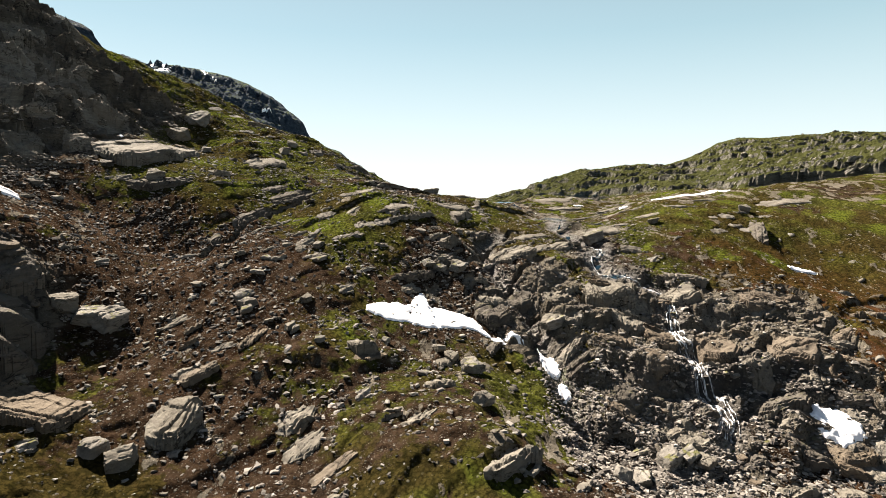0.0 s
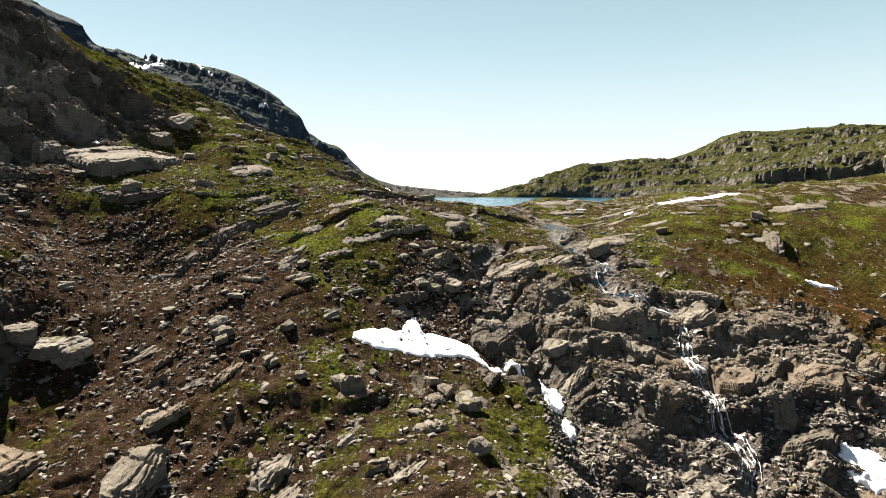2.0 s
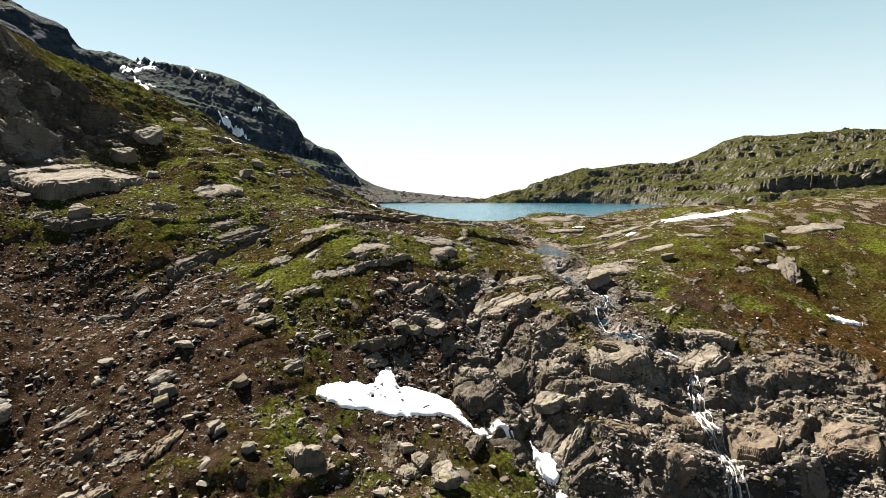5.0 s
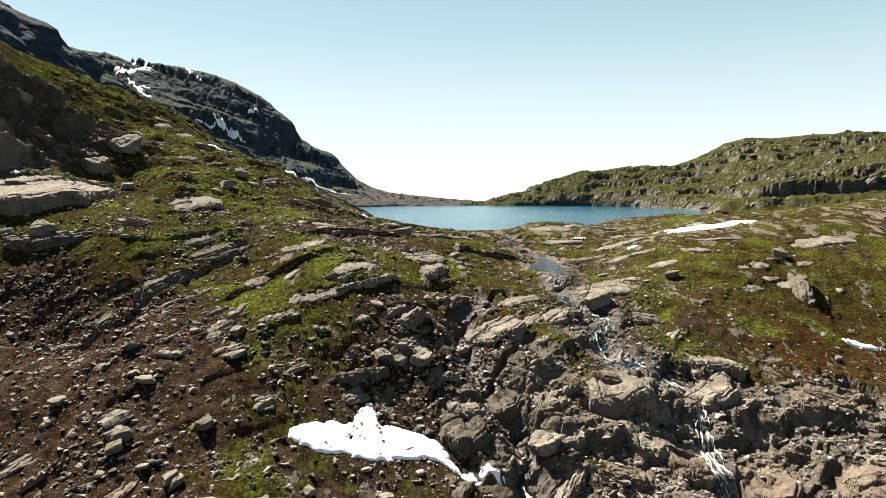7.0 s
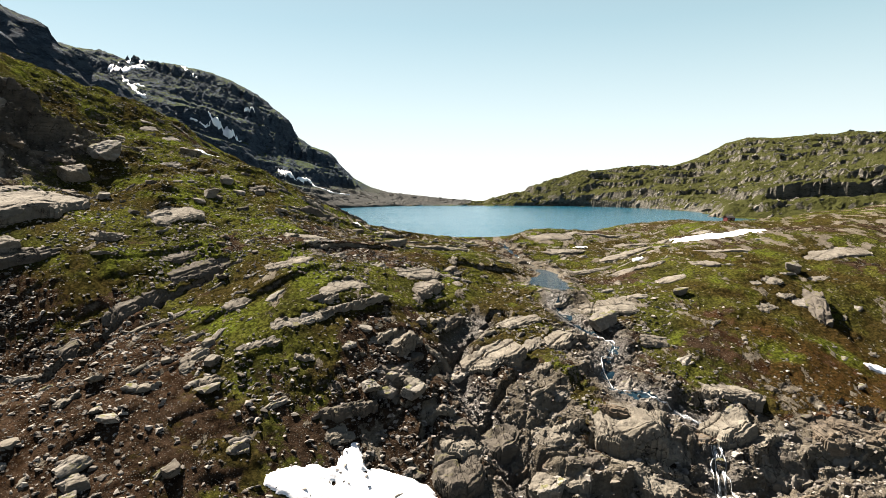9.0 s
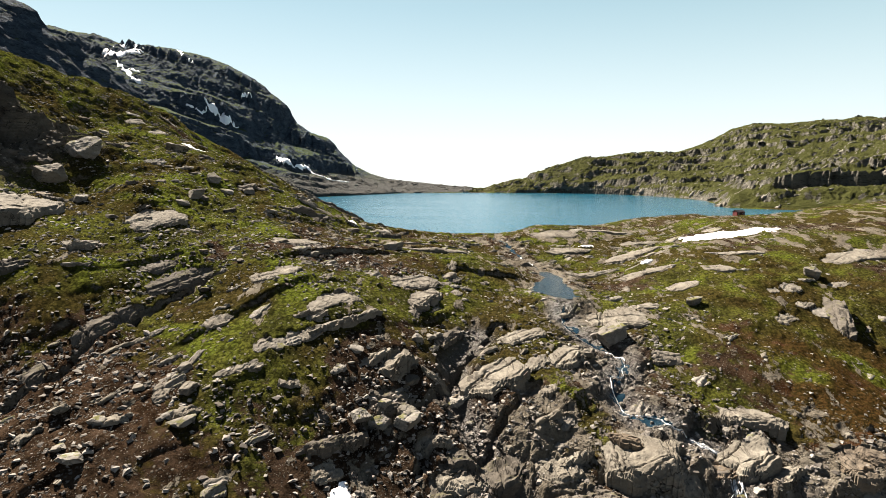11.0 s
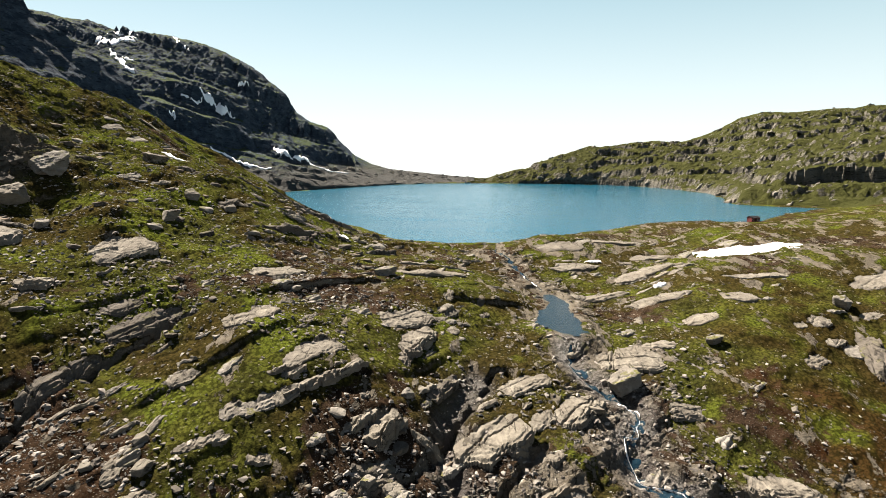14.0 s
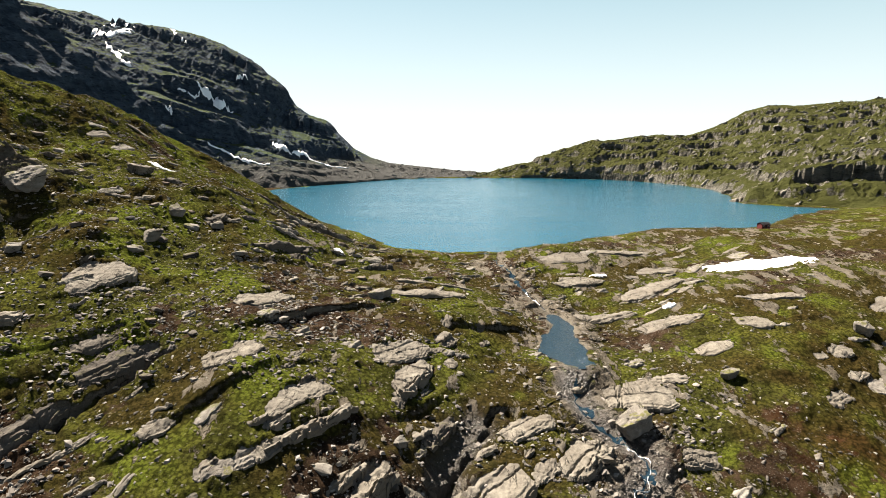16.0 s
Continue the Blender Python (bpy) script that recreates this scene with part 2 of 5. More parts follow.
def bare_at(x, y):
    """How bare of grass the ground is, 0 to 1."""
    n = 0.35 * fbm(x, y, 26, 3, 61)
    scree = smooth(17, 55, x + 0.25 * (150 - y)) * (1 - smooth(152, 182, y + 6 * vnoise(x / 9, y / 9, 62))) * (1 - smooth(84, 104, x))
    peat = (1 - smooth(-18, 4, x)) * (1 - smooth(152, 184, y + 0.25 * (x + 40)))
    east = smooth(84, 98, x) * (1 - smooth(188, 214, y))
    screes = (1 - smooth(-112, -84, x + 0.3 * (y - 170))) * (1 - smooth(205, 225, y))
    mid = smooth(-22, 0, x) * (1 - smooth(20, 40, x)) * (1 - smooth(166, 184, y)) * smooth(128, 145, y)
    creek, _ = to_chain(x, y, STREAM + POOL + BECK)
    turf = 1 - 0.6 * smooth(58, 72, x) * smooth(160, 174, y) * (1 - smooth(240, 260, y))
    return np.clip(turf * np.maximum.reduce([scree, (0.62 - 0.5 * np.exp(-(((x - 1) / 17) ** 4) - ((y - 93) / 11) ** 2)) * peat, 0.38 * east, screes, 0.9 * mid, 0.5 * np.exp(-((creek / 13) ** 2)), 0.26 - 0.16 * (1 - smooth(-55, -25, x)) * smooth(185, 215, y)]) + n, 0, 1)


def land_grid(gx, gy):
    """Ground heights on a grid."""
    bx, by = spline_matrix(KX, gx), spline_matrix(KY, gy)
    near = bx @ LAND @ by.T
    x, y = np.meshgrid(gx, gy, indexing="ij")
    sd = outside(x + 3 * fbm(x, y, 22, 3, 12), y + 3 * fbm(x, y, 22, 3, 13), LAKE)
    far = np.clip(0.05 * sd, -6, 2.5) - np.clip(y - 1040, 0, None) * 0.12 + np.where(np.abs(x) > 700, -4, 0)
    w = smooth(430, 520, y)
    z = near * (1 - w) + far * w
    z = z - np.clip(20 - y, 0, None) * 0.05
    bare = bare_at(x, y)
    part_ = (1 - smooth(330, 420, y))
    rug = smooth(12, 38, x) * (1 - smooth(96, 112, x)) * smooth(108, 122, y) * (1 - smooth(160, 180, y))
    z = z + part_ * (1 - smooth(-40, -70, x) * smooth(190, 215, y) * -1.3) * (1.0 * fbm(x, y, 24, 3, 14) + 0.35 * fbm(x, y, 5.5, 3, 15))
    z = z + part_ * (0.55 + 0.3 * bare) * (1 - 0.7 * (1 - smooth(-75, -45, x)) * smooth(215, 235, y)) * (1 - 0.85 * smooth(48, 64, x) * smooth(168, 190, y)) * (1.9 * (ledges(x, y, 16, 16, 0.08) - 0.25) + 0.7 * (ledges(x, y, 6.2, 17, 0.12) - 0.25))
    z = z + part_ * bare * (0.22 * np.abs(fbm(x, y, 2.4, 3, 18)) + 0.15 * (ledges(x, y, 2.2, 19) - 0.3))
    z = z + part_ * (1 - 0.6 * bare) * 0.38 * np.abs(fbm(x, y, 1.9, 2, 28)) * (0.5 + smooth(-0.3, 0.5, fbm(x, y, 12, 2, 29)))
    lying = np.maximum(np.exp(-(((x + 3) / 15) ** 4) - ((y - 141) / 8) ** 4), np.exp(-(((x + 91) / 20) ** 4) - ((y - 192) / 20) ** 4))
    z = z + 0.88 * lying * (near - z)
    # broken rock steps round the fall
    tilt = z + 0.28 * (x - 60) + 2.2 * fbm(x, y, 15, 3, 20)
    z = z + rug * (0.55 * strata(tilt, 6.0, 0.16) * (0.7 + 0.6 * fbm(x, y, 12, 2, 24)) + 0.35 * strata(tilt + 1.0 * fbm(x, y, 5, 2, 25), 1.9, 0.2))
    f = y - 133 - 0.12 * (x - 60) + 2.5 * fbm(x, y, 7, 3, 30)
    k = smooth(40, 48, x) * (1 - smooth(78, 90, x))
    z = z + k * 4.5 * (smooth(-1.0, 1.0, f) - smooth(-11, 11, f))
    f = y - 152 - 0.2 * (x - 60) + 2.0 * fbm(x, y, 6, 3, 37)
    z = z + smooth(48, 56, x) * (1 - smooth(82, 96, x)) * 2.6 * (smooth(-0.8, 0.8, f) - smooth(-8, 8, f))
    # the crags above the western scree, and the low wall by the foot of the slope
    crag = (1 - smooth(-118, -104, x - 0.2 * (y - 200))) * (1 - smooth(235, 262, y)) * smooth(130, 160, y)
    tilt = z + 0.2 * x + 5 * fbm(x, y, 20, 3, 21)
    z = z + crag * (0.95 * strata(tilt, 9.5, 0.1) + 0.8 * strata(tilt + 3 * fbm(x, y, 8, 2, 26), 3.1, 0.14) + 1.6 * fbm(x, y, 6, 3, 27))
    # jointed bedrock
    bed = bedrock_at(x, y)
    creek, _ = to_chain(x, y, STREAM + POOL + BECK + FALL[1:])
    wx, wy = x + 0.8 * fbm(x, y, 5, 3, 76), y + 0.8 * fbm(x, y, 5, 3, 77)
    big, joint = facets(wx, wy, 6.6, 1, 38, 1.9)
    small, joint2 = facets(wx, wy, 2.3, 2, 30, 1.5)
    jut = 1.0 - 0.65 * smooth(148, 170, y) * (1 - crag) - 0.55 * rug
    z = z + bed * (1 - np.exp(-((creek / 2.2) ** 2))) * jut * ((2.5 + 1.5 * crag + 1.0 * (x < -60)) * big + 0.55 * small - 2.0 * np.exp(-((joint / 0.55) ** 2)) - 0.75 * np.exp(-((joint2 / 0.34) ** 2)) + 0.45)
    # narrow clefts between the ribs
    for chain, deep, half in CLEFTS:
        i0, i1 = np.searchsorted(gx, [min(p[0] for p in chain) - 6, max(p[0] for p in chain) + 6])
        j0, j1 = np.searchsorted(gy, [min(p[1] for p in chain) - 6, max(p[1] for p in chain) + 6])
        cx, cy = x[i0:i1, j0:j1], y[i0:i1, j0:j1]
        d, _ = to_chain(cx + 1.3 * fbm(cx, cy, 4.1, 3, 91), cy + 1.3 * fbm(cx, cy, 4.1, 3, 94), chain)
        z[i0:i1, j0:j1] -= deep * (1 - smooth(0.35 * half, 0.8 * half, d)) * np.clip(0.75 + 0.6 * vnoise(cx / 5, cy / 5, 97), 0.2, 1.2)
    lying = np.maximum.reduce([lying, np.exp(-(((x - 80.5) / 7) ** 4) - ((y - 123) / 6.5) ** 4), np.exp(-(((x - 25) / 3.5) ** 4) - ((y - 134) / 6) ** 4)])
    z = z + 0.75 * lying * (near - z)
    # a steep broken wall low in the west
    wall = (1 - smooth(-84, -76, x + 0.3 * (y - 118) + 2 * vnoise(y / 5, x / 9, 3))) * smooth(60, 85, y) * (1 - smooth(122, 130, y))
    z = z + 9 * wall
    # a mossy knoll at the foot of the slope, broken off on its east side
    z = z + 3.4 * np.exp(-(((x - 1) / 15) ** 4) - ((y - 93) / 8.5) ** 2) * (1 - smooth(15, 17.5, x + 1.2 * fbm(x, y, 4, 2, 38)))
    # water courses
    d, _ = to_chain(x, y, BECK + FALL[1:])
    z = z - 1.3 * np.exp(-((d / 2.2) ** 2)) - 0.6 * np.exp(-((d / 6) ** 2))
    d, _ = to_chain(x, y, STREAM)
    z = z - 1.0 * np.exp(-((d / 2.0) ** 2))
    d, g = to_chain(x, y, GULLY)
    z = z - 1.7 * g * np.exp(-((d / 3.4) ** 2))
    d, r = to_chain(x, y, POOL)
    bank = POOL_Z + np.clip((d - r + 0.9 * fbm(x, y, 4, 2, 22)) * 0.32, -0.8, 3)
    k = np.exp(-((np.clip(d - r, 0, None) / 4.0) ** 2)) * smooth(200, 207, y)
    z = z * (1 - k) + bank * k
    # the shore
    k = smooth(-8, 8, y - 318) * np.exp(-((np.clip(np.abs(sd), 0, None) / 9) ** 2))
    shore = np.clip(0.16 * sd, -1.2, 1.6) + 0.12 * fbm(x, y, 3, 2, 23)
    z = z * (1 - k) + shore * k
    z = np.where(sd < -2, np.minimum(z, -0.3), z)
    z = np.where((sd > 2) & (y > 330) & (y < 470), np.maximum(z, 0.35), z)
    return z, bare


def steps(a, b, dense_a, dense_b, step, grow):
    """Grid lines from a to b, dense between dense_a and dense_b and wider apart further out."""
    out, s = list(np.arange(dense_a, dense_b + step / 2, step)), step
    lo, hi, p = [], [], dense_a
    while p > a:
        s *= grow
        p -= s
        lo.append(p)
    p, s = out[-1], step
    while p < b:
        s *= grow
        p += s
        hi.append(p)
    return np.array(lo[::-1] + out + hi)


GX = steps(-4200, 4200, -140, 138, 0.42, 1.035)
GY = steps(-1500, 4800, 84, 330, 0.40, 1.022)
GZ, BARE = land_grid(GX, GY)


def ground_at(x, y):
    x, y = np.atleast_1d(np.asarray(x, float)), np.atleast_1d(np.asarray(y, float))
    i = np.clip(np.searchsorted(GX, x) - 1, 0, len(GX) - 2)
    j = np.clip(np.searchsorted(GY, y) - 1, 0, len(GY) - 2)
    a, b = (x - GX[i]) / (GX[i + 1] - GX[i]), (y - GY[j]) / (GY[j + 1] - GY[j])
    return (GZ[i, j] * (1 - a) + GZ[i + 1, j] * a) * (1 - b) + (GZ[i, j + 1] * (1 - a) + GZ[i + 1, j + 1] * a) * b


def ground_one(x, y, reach=0.0):
    """Height of the ground at a place; with reach, the mean over that distance, and the upward normal."""
    if not reach:
        return float(ground_at(x, y)[0])
    g = np.linspace(-reach, reach, 5)
    px, py = np.meshgrid(g, g)
    h = ground_at(x + px.ravel(), y + py.ravel())
    m = np.c_[px.ravel(), py.ravel(), np.ones(25)]
    sx, sy, h0 = np.linalg.lstsq(m, h, rcond=None)[0]
    return h0, Vector((-sx, -sy, 1)).normalized()


# ---------------------------------------------------------------- materials
class Nodes:
    """A short hand for building a node material."""

    def __init__(self, name, rough=0.85, spec=0.3):
        self.mat = bpy.data.materials.new(name)
        self.mat.use_nodes = True
        self.t = self.mat.node_tree
        self.b = self.t.nodes["Principled BSDF"]
        self.b.inputs["Roughness"].default_value = rough
        self.b.inputs["Specular IOR Level"].default_value = spec
        self.co = self.t.nodes.new("ShaderNodeNewGeometry").outputs["Position"]

    def link(self, a, b):
        self.t.links.new(a, b)

    def put(self, sock, v):
        if isinstance(v, bpy.types.NodeSocket):
            self.link(v, sock)
        else:
            sock.default_value = v if not isinstance(v, tuple) or len(v) == 4 or sock.type == "VECTOR" else (*v, 1)

    def stretch(self, scale=(1, 1, 1), turn=(0, 0, 0)):
        n = self.t.nodes.new("ShaderNodeMapping")
        n.inputs["Scale"].default_value, n.inputs["Rotation"].default_value = scale, [radians(a) for a in turn]
        self.link(self.co, n.inputs["Vector"])
        return n.outputs[0]

    def noise(self, size, detail=4, rough=0.55, co=None, warp=0.0):
        n = self.t.nodes.new("ShaderNodeTexNoise")
        n.inputs["Scale"].default_value, n.inputs["Detail"].default_value = 1 / size, detail
        n.inputs["Roughness"].default_value, n.inputs["Distortion"].default_value = rough, warp
        self.link(co or self.co, n.inputs["Vector"])
        return n.outputs["Fac"]

    def cells(self, size, feature="F1", co=None, out="Distance"):
        n = self.t.nodes.new("ShaderNodeTexVoronoi")
        n.feature = feature
        n.inputs["Scale"].default_value = 1 / size
        self.link(co or self.co, n.inputs["Vector"])
        return n.outputs[out]

    def ramp(self, fac, lo, hi, a=0.0, b=1.0):
        n = self.t.nodes.new("ShaderNodeMapRange")
        n.interpolation_type = "SMOOTHSTEP"
        for k, v in zip(("Value", "From Min", "From Max", "To Min", "To Max"), (fac, lo, hi, a, b)):
            self.put(n.inputs[k], v)
        return n.outputs[0]

    def math(self, op, a, b=0.0):
        n = self.t.nodes.new("ShaderNodeMath")
        n.operation = op
        self.put(n.inputs[0], a), self.put(n.inputs[1], b)
        return n.outputs[0]

    def mix(self, fac, a, b, how="MIX"):
        n = self.t.nodes.new("ShaderNodeMix")
        n.data_type, n.blend_type = "RGBA", how
        self.put(n.inputs[0], fac), self.put(n.inputs[6], a), self.put(n.inputs[7], b)
        return n.outputs[2]

    def attribute(self, name):
        n = self.t.nodes.new("ShaderNodeAttribute")
        n.attribute_name = name
        return n.outputs["Fac"]

    def upness(self):
        n = self.t.nodes.new("ShaderNodeSeparateXYZ")
        self.link(self.t.nodes.new("ShaderNodeNewGeometry").outputs["Normal"], n.inputs[0])
        return n.outputs[2]

    def bump(self, height, dist, strength=1.0):
        n = self.t.nodes.new("ShaderNodeBump")
        n.inputs["Strength"].default_value, n.inputs["Distance"].default_value = strength, dist
        self.link(height, n.inputs["Height"])
        self.link(n.outputs[0], self.b.inputs["Normal"])

    def colour(self, c):
        self.put(self.b.inputs["Base Color"], c)
        return self.mat

    def rock(self, tint=(1.0, 1.0, 1.0)):
        """Grey gneiss: mottling, banding, lichen, dark cracks. Returns colour and relief."""
        def t(r, g, b):
            return (r * tint[0] * 0.65, g * tint[1] * 0.655, b * tint[2] * 0.66)
        band = self.noise(1.6, 4, 0.6, self.stretch((1, 0.16, 2.2), (12, 0, 45)))
        grain = self.noise(0.35, 5, 0.7)
        big = self.noise(6, 3)
        c = self.mix(self.ramp(big, 0.35, 0.65), t(0.215, 0.195, 0.165), t(0.30, 0.28, 0.245))
        c = self.mix(self.ramp(band, 0.42, 0.6, 0, 0.55), c, t(0.145, 0.13, 0.112))
        c = self.mix(self.ramp(grain, 0.5, 0.75, 0, 0.6), c, t(0.40, 0.38, 0.34))
        lichen = self.math("MULTIPLY", self.ramp(self.noise(0.9, 5, 0.7), 0.58, 0.68), self.ramp(self.noise(5, 2), 0.45, 0.6))
        c = self.mix(lichen, c, t(0.085, 0.08, 0.066))
        lines = []
        for turn, size in ((55, 3.4), (-32, 5.5)):
            n = self.noise(size, 4, 0.55, self.stretch((1, 0.13, 0.9), (0, 0, turn)), 0.25)
            lines.append(self.ramp(self.math("ABSOLUTE", self.math("SUBTRACT", n, 0.5)), 0.0, 0.011))
        crack = self.math("MAXIMUM", self.math("MINIMUM", *lines), self.ramp(self.noise(4.5, 3, 0.5), 0.42, 0.56))
        fine = self.noise(0.14, 4, 0.75)
        c = self.mix(self.ramp(fine, 0.5, 0.7, 0, 0.55), c, t(0.11, 0.10, 0.085))
        c = self.mix(crack, t(0.05, 0.044, 0.037), c)
        relief = self.math("ADD", self.math("MULTIPLY", band, 0.8), self.math("ADD", self.math("MULTIPLY", grain, 0.35), self.math("ADD", self.math("MULTIPLY", crack, 0.45), self.math("MULTIPLY", fine, 0.15))))
        return c, relief


def ground_material():
    m = Nodes("heath_ground", 0.97, 0.0)
    bare, wet, red, dark = m.attribute("bare"), m.attribute("wet"), m.attribute("red"), m.attribute("dark")
    rock, relief = m.rock((0.78, 0.74, 0.67))
    tuft = m.noise(0.52, 5, 0.75)
    patch = m.noise(7, 4, 0.6, warp=0.6)
    wide = m.noise(23, 3, 0.55)
    grass = m.mix(m.ramp(patch, 0.38, 0.62), (0.034, 0.036, 0.010), (0.069, 0.074, 0.015))
    grass = m.mix(m.ramp(wide, 0.44, 0.58, 0, 0.85), grass, (0.038, 0.027, 0.010))
    grass = m.mix(m.math("MULTIPLY", red, 0.85), grass, (0.046, 0.024, 0.009))
    lush = m.math("MULTIPLY", m.ramp(m.noise(15, 3, 0.5), 0.52, 0.66), m.ramp(bare, 0.3, 0.5, 1, 0.15))
    grass = m.mix(m.math("MULTIPLY", lush, 0.8), grass, (0.078, 0.098, 0.014))
    # shade among tufts and between tussocks, painted as near-black green
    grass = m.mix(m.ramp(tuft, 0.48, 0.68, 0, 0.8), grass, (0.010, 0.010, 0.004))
    tussock_shade = m.cells(0.7, "F1", m.stretch((1, 1, 0.6)))
    grass = m.mix(m.ramp(tussock_shade, 0.36, 0.72, 0, 0.65), grass, (0.008, 0.008, 0.003))
    soil = m.mix(m.ramp(m.noise(2.6, 5, 0.7), 0.35, 0.65), (0.009, 0.006, 0.004), (0.044, 0.029, 0.019))
    soil = m.mix(m.math("MULTIPLY", red, m.ramp(m.noise(9, 3), 0.45, 0.65, 0.1, 0.7)), soil, (0.066, 0.028, 0.010))
    peb = m.cells(0.42, "F1", None, "Distance")
    peb2 = m.cells(1.1, "F1", None, "Distance")
    pebble = m.math("MULTIPLY", m.ramp(peb, 0.16, 0.3, 1, 0), m.ramp(m.noise(1.6, 3), 0.38, 0.52))
    pebble2 = m.math("MULTIPLY", m.ramp(peb2, 0.14, 0.3, 1, 0), m.ramp(m.noise(4, 3), 0.5, 0.62))
    stony = m.math("MAXIMUM", pebble, pebble2)
    soil = m.mix(stony, soil, (0.11, 0.10, 0.086))
    grass = m.mix(m.math("MULTIPLY", pebble2, 0.4), grass, (0.22, 0.205, 0.165))
    moss = m.ramp(m.noise(8.5, 4, 0.6, warp=0.8), 0.70, 0.78)
    edge = m.math("ADD", bare, m.math("MULTIPLY", m.math("SUBTRACT", m.noise(4.5, 5, 0.65), 0.5), 1.5))
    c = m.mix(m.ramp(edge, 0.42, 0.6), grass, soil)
    c = m.mix(m.math("MULTIPLY", moss, m.ramp(tuft, 0.4, 0.7, 0.85, 0.3)), c, (0.056, 0.060, 0.008))
    up = m.upness()
    steep = m.math("ADD", up, m.math("MULTIPLY", m.math("SUBTRACT", m.noise(1.3, 4, 0.6), 0.5), 0.5))
    rib = m.noise(4.2, 6, 0.62, m.stretch((1, 0.4, 1), (0, 0, 45)))
    rocky = m.math("MAXIMUM", m.ramp(steep, 0.5, 0.68, 1, 0), m.ramp(m.math("ADD", rib, m.math("MULTIPLY", m.attribute("stony"), 0.16)), 0.665, 0.69))
    # the dark mask paints shade into the rock of crag, wall and fall steps
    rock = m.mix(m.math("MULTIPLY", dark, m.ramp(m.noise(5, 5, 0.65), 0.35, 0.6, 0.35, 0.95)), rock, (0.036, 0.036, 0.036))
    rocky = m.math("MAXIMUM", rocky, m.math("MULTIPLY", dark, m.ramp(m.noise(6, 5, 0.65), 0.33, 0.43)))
    rocky = m.math("MAXIMUM", rocky, m.ramp(m.math("ADD", m.attribute("bed"), m.math("MULTIPLY", m.math("SUBTRACT", m.noise(3.6, 5, 0.65), 0.5), 1.7)), 0.5, 0.6))
    c = m.mix(rocky, c, rock)
    c = m.mix(m.math("MULTIPLY", wet, m.ramp(m.noise(3, 3), 0.3, 0.6, 0.35, 0.9)), c, (0.035, 0.03, 0.026))
    h = m.math("ADD", m.math("MULTIPLY", relief, m.math("MULTIPLY", rocky, 1.0)), m.math("ADD", m.math("MULTIPLY", tuft, 0.7), m.math("MULTIPLY", stony, 0.35)))
    m.bump(h, 0.85, 1.0)
    m.link(m.ramp(wet, 0.2, 0.9, 0.97, 0.4), m.b.inputs["Roughness"])
    m.link(m.ramp(wet, 0.3, 0.9, 0.0, 0.35), m.b.inputs["Specular IOR Level"])
    return m.colour(c)


def rock_material(name="gneiss", tint=(1, 1, 1), moss=0.0):
    m = Nodes(name, 0.92, 0.08)
    c, relief = m.rock(tint)
    info = m.t.nodes.new("ShaderNodeObjectInfo")
    c = m.mix(m.ramp(info.outputs["Random"], 0, 1, 0, 0.28), c, (0.10, 0.09, 0.077))
    if moss:
        up = m.math("MULTIPLY", m.ramp(m.upness(), 0.7, 0.95), m.ramp(m.noise(2.2, 4, 0.6), 0.52, 0.6))
        c = m.mix(m.math("MULTIPLY", up, moss), c, (0.075, 0.075, 0.016))
    m.bump(relief, 0.3, 0.9)
    return m.colour(c)


def stone_material():
    m = Nodes("loose_stone", 0.92, 0.06)
    isl = m.t.nodes.new("ShaderNodeNewGeometry").outputs["Random Per Island"]
    isl = m.math("POWER", isl, 1.7)
    c = m.mix(isl, (0.042, 0.038, 0.034), (0.27, 0.25, 0.225))
    c = m.mix(m.ramp(m.noise(0.2, 3), 0.4, 0.7, 0, 0.5), c, (0.12, 0.105, 0.09))
    m.bump(m.noise(0.12, 3), 0.05, 0.8)
    return m.colour(c)


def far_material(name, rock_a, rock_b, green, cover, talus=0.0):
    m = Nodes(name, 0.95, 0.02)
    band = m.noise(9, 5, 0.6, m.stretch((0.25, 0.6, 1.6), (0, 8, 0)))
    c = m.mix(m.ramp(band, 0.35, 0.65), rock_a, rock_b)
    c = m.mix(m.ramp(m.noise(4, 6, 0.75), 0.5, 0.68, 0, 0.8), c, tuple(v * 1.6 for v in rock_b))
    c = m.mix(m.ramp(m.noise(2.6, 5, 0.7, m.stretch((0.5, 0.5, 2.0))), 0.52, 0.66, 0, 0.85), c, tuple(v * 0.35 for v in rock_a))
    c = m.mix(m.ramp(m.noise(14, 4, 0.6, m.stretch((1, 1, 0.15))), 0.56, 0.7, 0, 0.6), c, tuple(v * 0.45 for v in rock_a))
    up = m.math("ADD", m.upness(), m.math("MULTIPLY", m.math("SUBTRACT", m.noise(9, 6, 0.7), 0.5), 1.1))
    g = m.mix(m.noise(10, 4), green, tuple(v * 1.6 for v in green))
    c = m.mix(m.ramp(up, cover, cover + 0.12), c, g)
    if talus:
        sep = m.t.nodes.new("ShaderNodeSeparateXYZ")
        m.link(m.co, sep.inputs[0])
        low = m.math("ADD", sep.outputs[2], m.math("MULTIPLY", m.noise(22, 4, 0.6), 36))
        stone = m.mix(m.noise(2.2, 5, 0.75), (0.020, 0.022, 0.022), (0.085, 0.085, 0.080))
        c = m.mix(m.ramp(low, talus, talus + 22, 1, 0), c, stone)
    m.bump(m.math("ADD", band, m.noise(4, 6, 0.75)), 3.5, 1.0)
    return m.colour(c)


